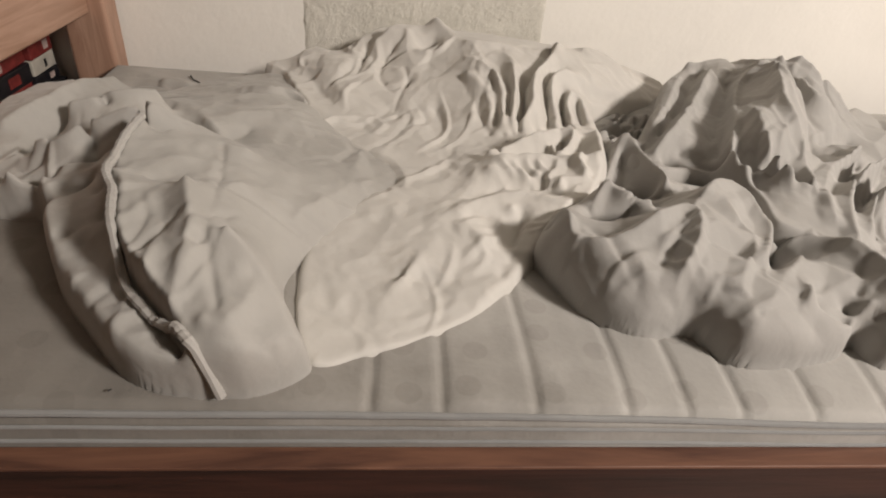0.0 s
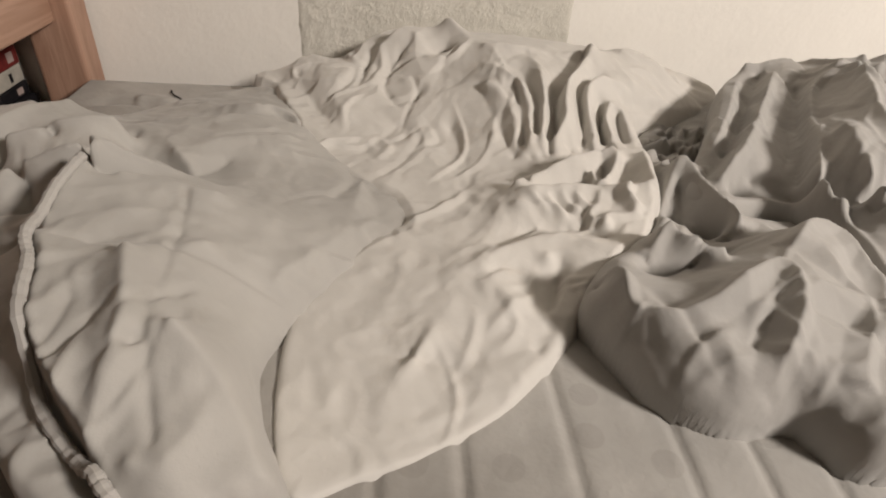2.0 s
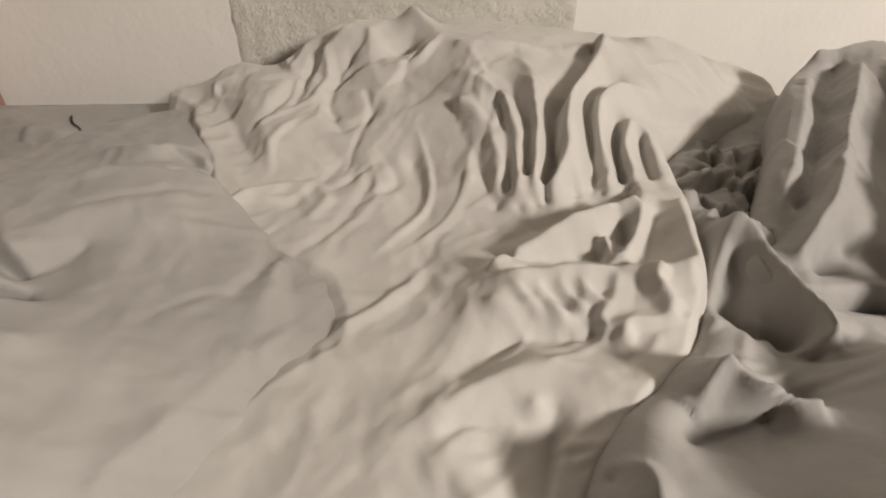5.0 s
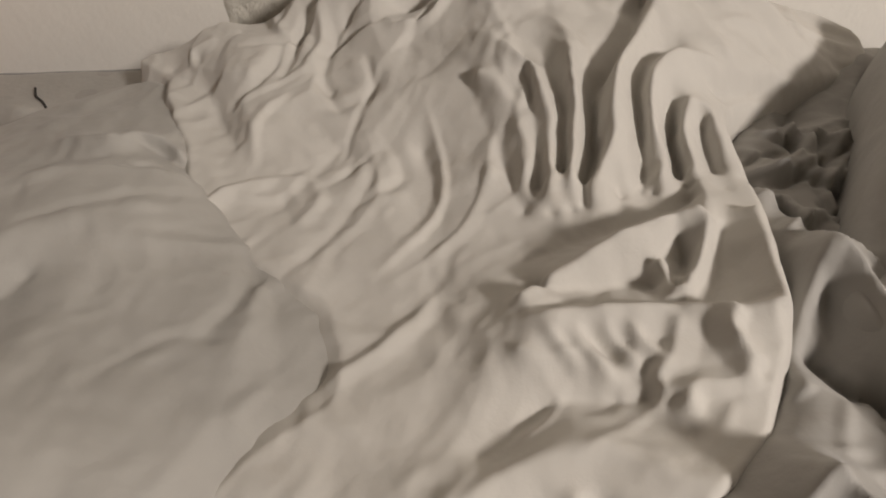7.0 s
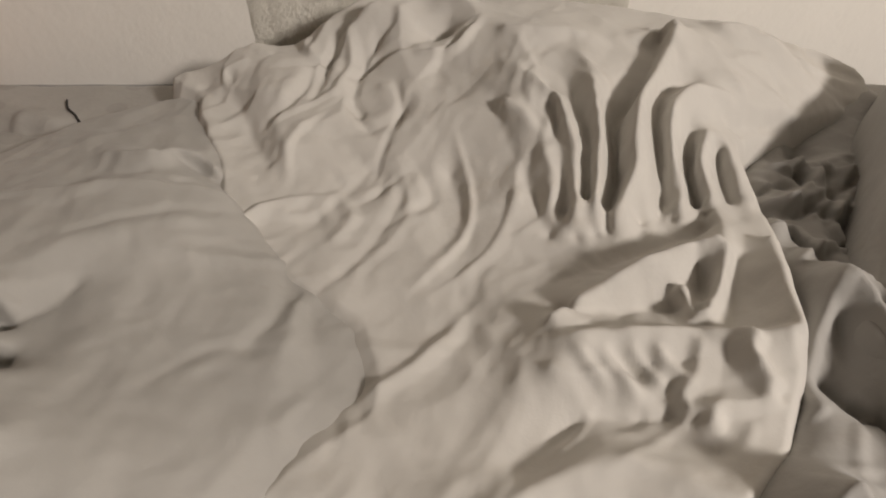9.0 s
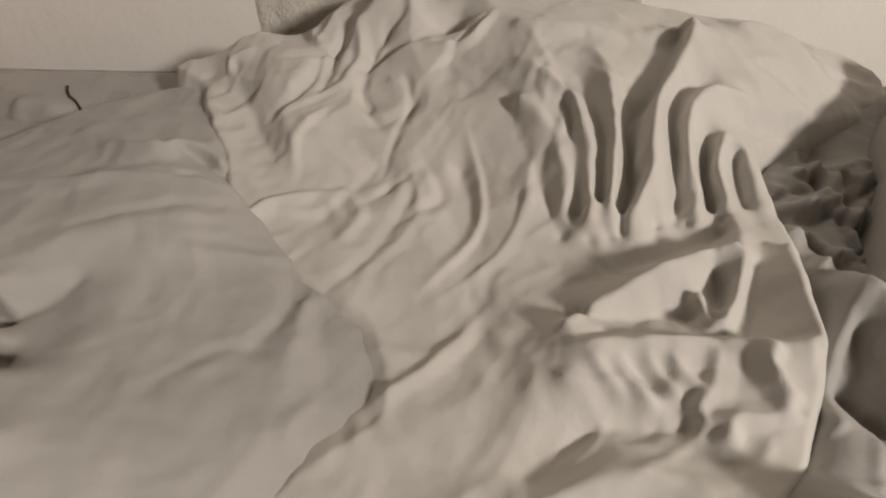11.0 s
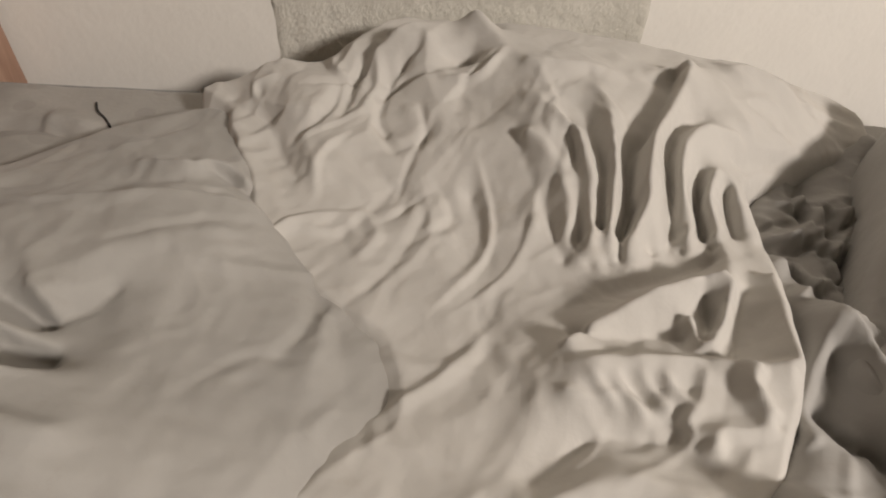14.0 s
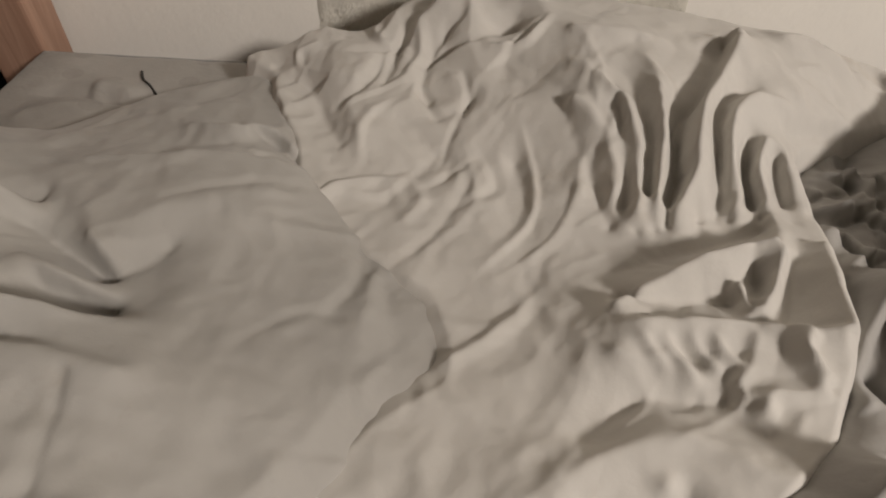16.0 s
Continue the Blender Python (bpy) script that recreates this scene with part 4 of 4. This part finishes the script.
    # heaped fold behind: broad panels between long ridges, hanging over the front one
    c = Cloth(0.34, 1.08, 0.60, 1.46, 0.0025, (-0.2, -0.2))
    c.crease((0.7, 1.221, 0.18), (0.66, 1.187, 0.164), (0.612, 1.156, 0.145), (0.547, 1.026, 0.13), (0.497, 0.925, 0.115), (0.497, 0.882, 0.1))
    c.crease((0.624, 1.208, 0.128), (0.553, 1.056, 0.108), (0.502, 0.956, 0.086))
    c.crease((0.674, 1.172, 0.19), (0.612, 1.011, 0.168), (0.607, 0.938, 0.143), (0.593, 0.884, 0.122), (0.575, 0.826, 0.102))
    c.crease((0.546, 0.984, 0.156), (0.532, 0.881, 0.138), (0.548, 0.845, 0.113))
    c.crease((0.725, 1.163, 0.15), (0.719, 1.088, 0.115), (0.71, 1.032, 0.085), (0.687, 0.969, 0.075))
    c.crease((0.552, 1.255, 0.118), (0.484, 1.132, 0.104), (0.434, 1.053, 0.092), (0.394, 0.991, 0.08))
    c.crease((0.616, 1.266, 0.132), (0.507, 1.095, 0.12), (0.442, 1.002, 0.105), (0.396, 0.962, 0.084))
    c.crease((0.603, 1.283, 0.112), (0.508, 1.132, 0.095), (0.44, 1.035, 0.078))
    c.crease((0.425, 0.97, 0.06), (0.48, 0.951, 0.068), (0.512, 0.911, 0.078), (0.521, 0.862, 0.08), (0.517, 0.793, 0.078), (0.55, 0.77, 0.08), (0.581, 0.732, 0.08), (0.655, 0.762, 0.07))
    c.crease((0.453, 0.979, 0.072), (0.483, 0.976, 0.09), (0.522, 1.024, 0.1))
    c.crease((0.497, 0.882, 0.1), (0.53, 0.879, 0.092), (0.578, 0.83, 0.1))
    c.crease((0.545, 0.899, 0.07), (0.564, 0.858, 0.075), (0.589, 0.842, 0.076))
    c.crease((0.569, 0.787, 0.09), (0.577, 0.822, 0.092))
    c.crease((0.784, 1.013, 0.105), (0.655, 0.909, 0.104), (0.595, 0.829, 0.098), (0.576, 0.761, 0.085))
    c.crease((0.792, 1.02, 0.06), (0.702, 0.914, 0.055), (0.651, 0.828, 0.055))
    c.crease((0.78, 0.959, 0.11), (0.683, 0.886, 0.108), (0.611, 0.796, 0.1), (0.589, 0.732, 0.082))
    c.crease((0.811, 0.981, 0.065), (0.707, 0.871, 0.06), (0.657, 0.791, 0.06))
    c.crease((0.755, 0.889, 0.11), (0.668, 0.823, 0.105), (0.628, 0.764, 0.09))
    c.crease((0.719, 1.055, 0.1), (0.811, 1.097, 0.1), (0.898, 1.102, 0.09))
    c.crease((0.743, 1.057, 0.075), (0.814, 1.083, 0.075))
    c.crease((0.585, 1.301, 0.13), (0.665, 1.292, 0.145), (0.696, 1.218, 0.185), (0.734, 1.196, 0.19), (0.773, 1.168, 0.165), (0.819, 1.164, 0.14), (0.853, 1.149, 0.115))
    c.crease((0.749, 1.236, 0.165), (0.781, 1.203, 0.14), (0.82, 1.172, 0.115))
    c.crease((0.722, 1.165, 0.17), (0.738, 1.107, 0.14), (0.804, 1.127, 0.11))
    c.crease((0.664, 1.122, 0.185), (0.648, 1.038, 0.165), (0.684, 1.034, 0.13))
    # its far side, down to the mattress
    c.crease((0.60, 1.33, 0.07), (0.74, 1.33, 0.09), (0.86, 1.26, 0.08), (0.95, 1.15, 0.06))
    c.crease((0.98, 0.95, 0.08), (0.90, 0.82, 0.09), (0.78, 0.73, 0.07))
    c.crease((0.90, 1.00, 0.11), (0.84, 0.88, 0.10), (0.74, 0.76, 0.085))
    c.crease((0.86, 1.02, 0.07), (0.79, 0.88, 0.06), (0.70, 0.76, 0.055))
    c.drape(0.2, 3).crisp(0.6)
    # taut edges of the panels
    c.fold([(0.736, 1.257), (0.693, 1.220), (0.641, 1.185), (0.573, 1.052), (0.520, 0.948), (0.517, 0.902)], 0.009, 0.012, 0.02, 0.12, 1.1)
    c.fold([(0.712, 1.210), (0.646, 1.045), (0.636, 0.967), (0.617, 0.908), (0.595, 0.846)], 0.009, 0.012, 0.02, 0.12, 1.1)
    c.fold([(0.576, 1.279), (0.505, 1.153), (0.452, 1.071), (0.410, 1.007)], 0.009, 0.012, 0.02, 0.12, 1.1)
    c.fold([(0.642, 1.292), (0.531, 1.119), (0.463, 1.023), (0.413, 0.979)], 0.009, 0.012, 0.02, 0.12, 1.1)
    c.fold([(0.517, 0.902), (0.548, 0.897), (0.598, 0.850)], 0.009, 0.012, 0.02, 0.12, 1.1)
    c.fold([(0.805, 1.034), (0.676, 0.930), (0.615, 0.849), (0.593, 0.778)], 0.009, 0.012, 0.02, 0.12, 1.1)
    c.fold([(0.802, 0.981), (0.705, 0.908), (0.631, 0.816), (0.605, 0.748)], 0.009, 0.012, 0.02, 0.12, 1.1)
    c.fold([(0.777, 0.911), (0.689, 0.844), (0.646, 0.782)], 0.009, 0.012, 0.02, 0.12, 1.1)
    c.fold([(0.756, 1.199), (0.766, 1.135), (0.826, 1.149)], 0.009, 0.012, 0.02, 0.12, 1.1)
    c.facets(0.045, 0.010, 23, c.ring(0.77, 1.22, 0.10, 0.08))
    c.facets(0.075, 0.013, 27, stretch=1.8, turn=62)
    c.facets(0.042, 0.009, 28, stretch=1.5, turn=62)
    c.wrinkles(12, 0.54, 1.05, 0.12, 0.16, 62, 12, 0.22, 0.005, 0.009, 52)
    c.wrinkles(10, 0.75, 0.92, 0.14, 0.14, 55, 14, 0.18, 0.008, 0.008, 53)
    c.wrinkles(14, 0.78, 1.20, 0.11, 0.08, 120, 30, 0.11, 0.010, 0.008, 55)
    c.H = np.maximum(c.H - 0.026, 0.006)
    c.outline([(0.380, 0.995), (0.390, 0.955), (0.421, 0.942), (0.481, 0.943), (0.510, 0.900), (0.515, 0.850), (0.506, 0.790), (0.545, 0.760), (0.582, 0.724), (0.64, 0.735), (0.70, 0.70), (0.82, 0.67),
               (0.98, 0.75), (1.04, 1.0), (0.98, 1.28), (0.84, 1.40), (0.70, 1.38), (0.60, 1.34), (0.535, 1.27), (0.500, 1.20), (0.455, 1.12), (0.410, 1.05)], 0.014, 0.026)
    c.mesh("heaped_fold", COVER, d, (0.030, 0.018, 9))
    return d


cover()


def card_material(name, low, high, rough):
    m = material(name, high, rough)
    at = coords(m)
    n = node(m, "ShaderNodeTexNoise", Scale=60.0, Detail=4.0)
    join(m, at, "Vector", n, "Vector")
    join(m, blend_colours(m, low, high, n), "Color", m.node_tree.nodes["Principled BSDF"], "Base Color")
    return m


RED = card_material("red_card", (0.14, 0.02, 0.018), (0.24, 0.035, 0.03), 0.55)
BLACK = card_material("black_card", (0.008, 0.008, 0.010), (0.02, 0.018, 0.02), 0.45)
CREAM = card_material("cream_paper", (0.42, 0.39, 0.33), (0.52, 0.48, 0.41), 0.85)
PALE = card_material("pale_print", (0.40, 0.30, 0.27), (0.50, 0.40, 0.36), 0.6)


def package(x, y, z, depth, width, height, mat, turn, label, bands=()):
    """A carton with printed bands on the side that faces the bed."""
    p = empty("package", label, "package", "packages behind the headboard")
    p.matrix_world = pose(x, y, z, 0, 0, turn)
    part("carton", box((-depth, -width / 2, 0), (0, width / 2, height), 0.003), mat, p)
    for y0, z0, w, h, m in bands:
        part("printed_band", box((-0.001, y0 * width, z0 * height), (0.0012, (y0 + w) * width, (z0 + h) * height)), m, p)
    return p


package(-0.74, 1.44, 0.0, 0.30, 0.25, 0.36, BLACK, 0, "large black carton standing on the floor by the headboard")
package(-0.74, 1.16, 0.0, 0.30, 0.28, 0.36, BLACK, 3, "large black carton standing on the floor by the headboard")
package(-0.93, 1.30, 0.0, 0.25, 0.50, 0.66, BLACK, 0, "tall black carton standing behind the others")
stack = random.Random(12)
for y in (1.06, 1.22, 1.375, 1.503):
    z, wide = 0.361, 0.150 if y < 1.5 else 0.100
    while z < 0.60:
        h = stack.uniform(0.020, 0.042)
        mat, words = stack.choice(((BLACK, "flat black carton in a stack"), (BLACK, "flat black carton in a stack"), (BLACK, "flat black carton in a stack"), (BLACK, "flat black carton in a stack"), (RED, "flat dark red carton in a stack"), (RED, "flat dark red carton in a stack"), (CREAM, "flat cream carton in a stack")))
        trim = stack.choice((RED, PALE, PALE)) if mat == BLACK else stack.choice((BLACK, PALE))
        bands = [(stack.uniform(-0.4, 0.1), 0.25, stack.uniform(0.08, 0.3), 0.5, trim)] if stack.random() < 0.7 else []
        package(-0.742 - stack.uniform(0, 0.02), y, z, 0.16, wide - stack.uniform(0, 0.012), h, mat, stack.uniform(-2, 2), words + (" with a printed label" if bands else ""), bands)
        z += h + 0.001
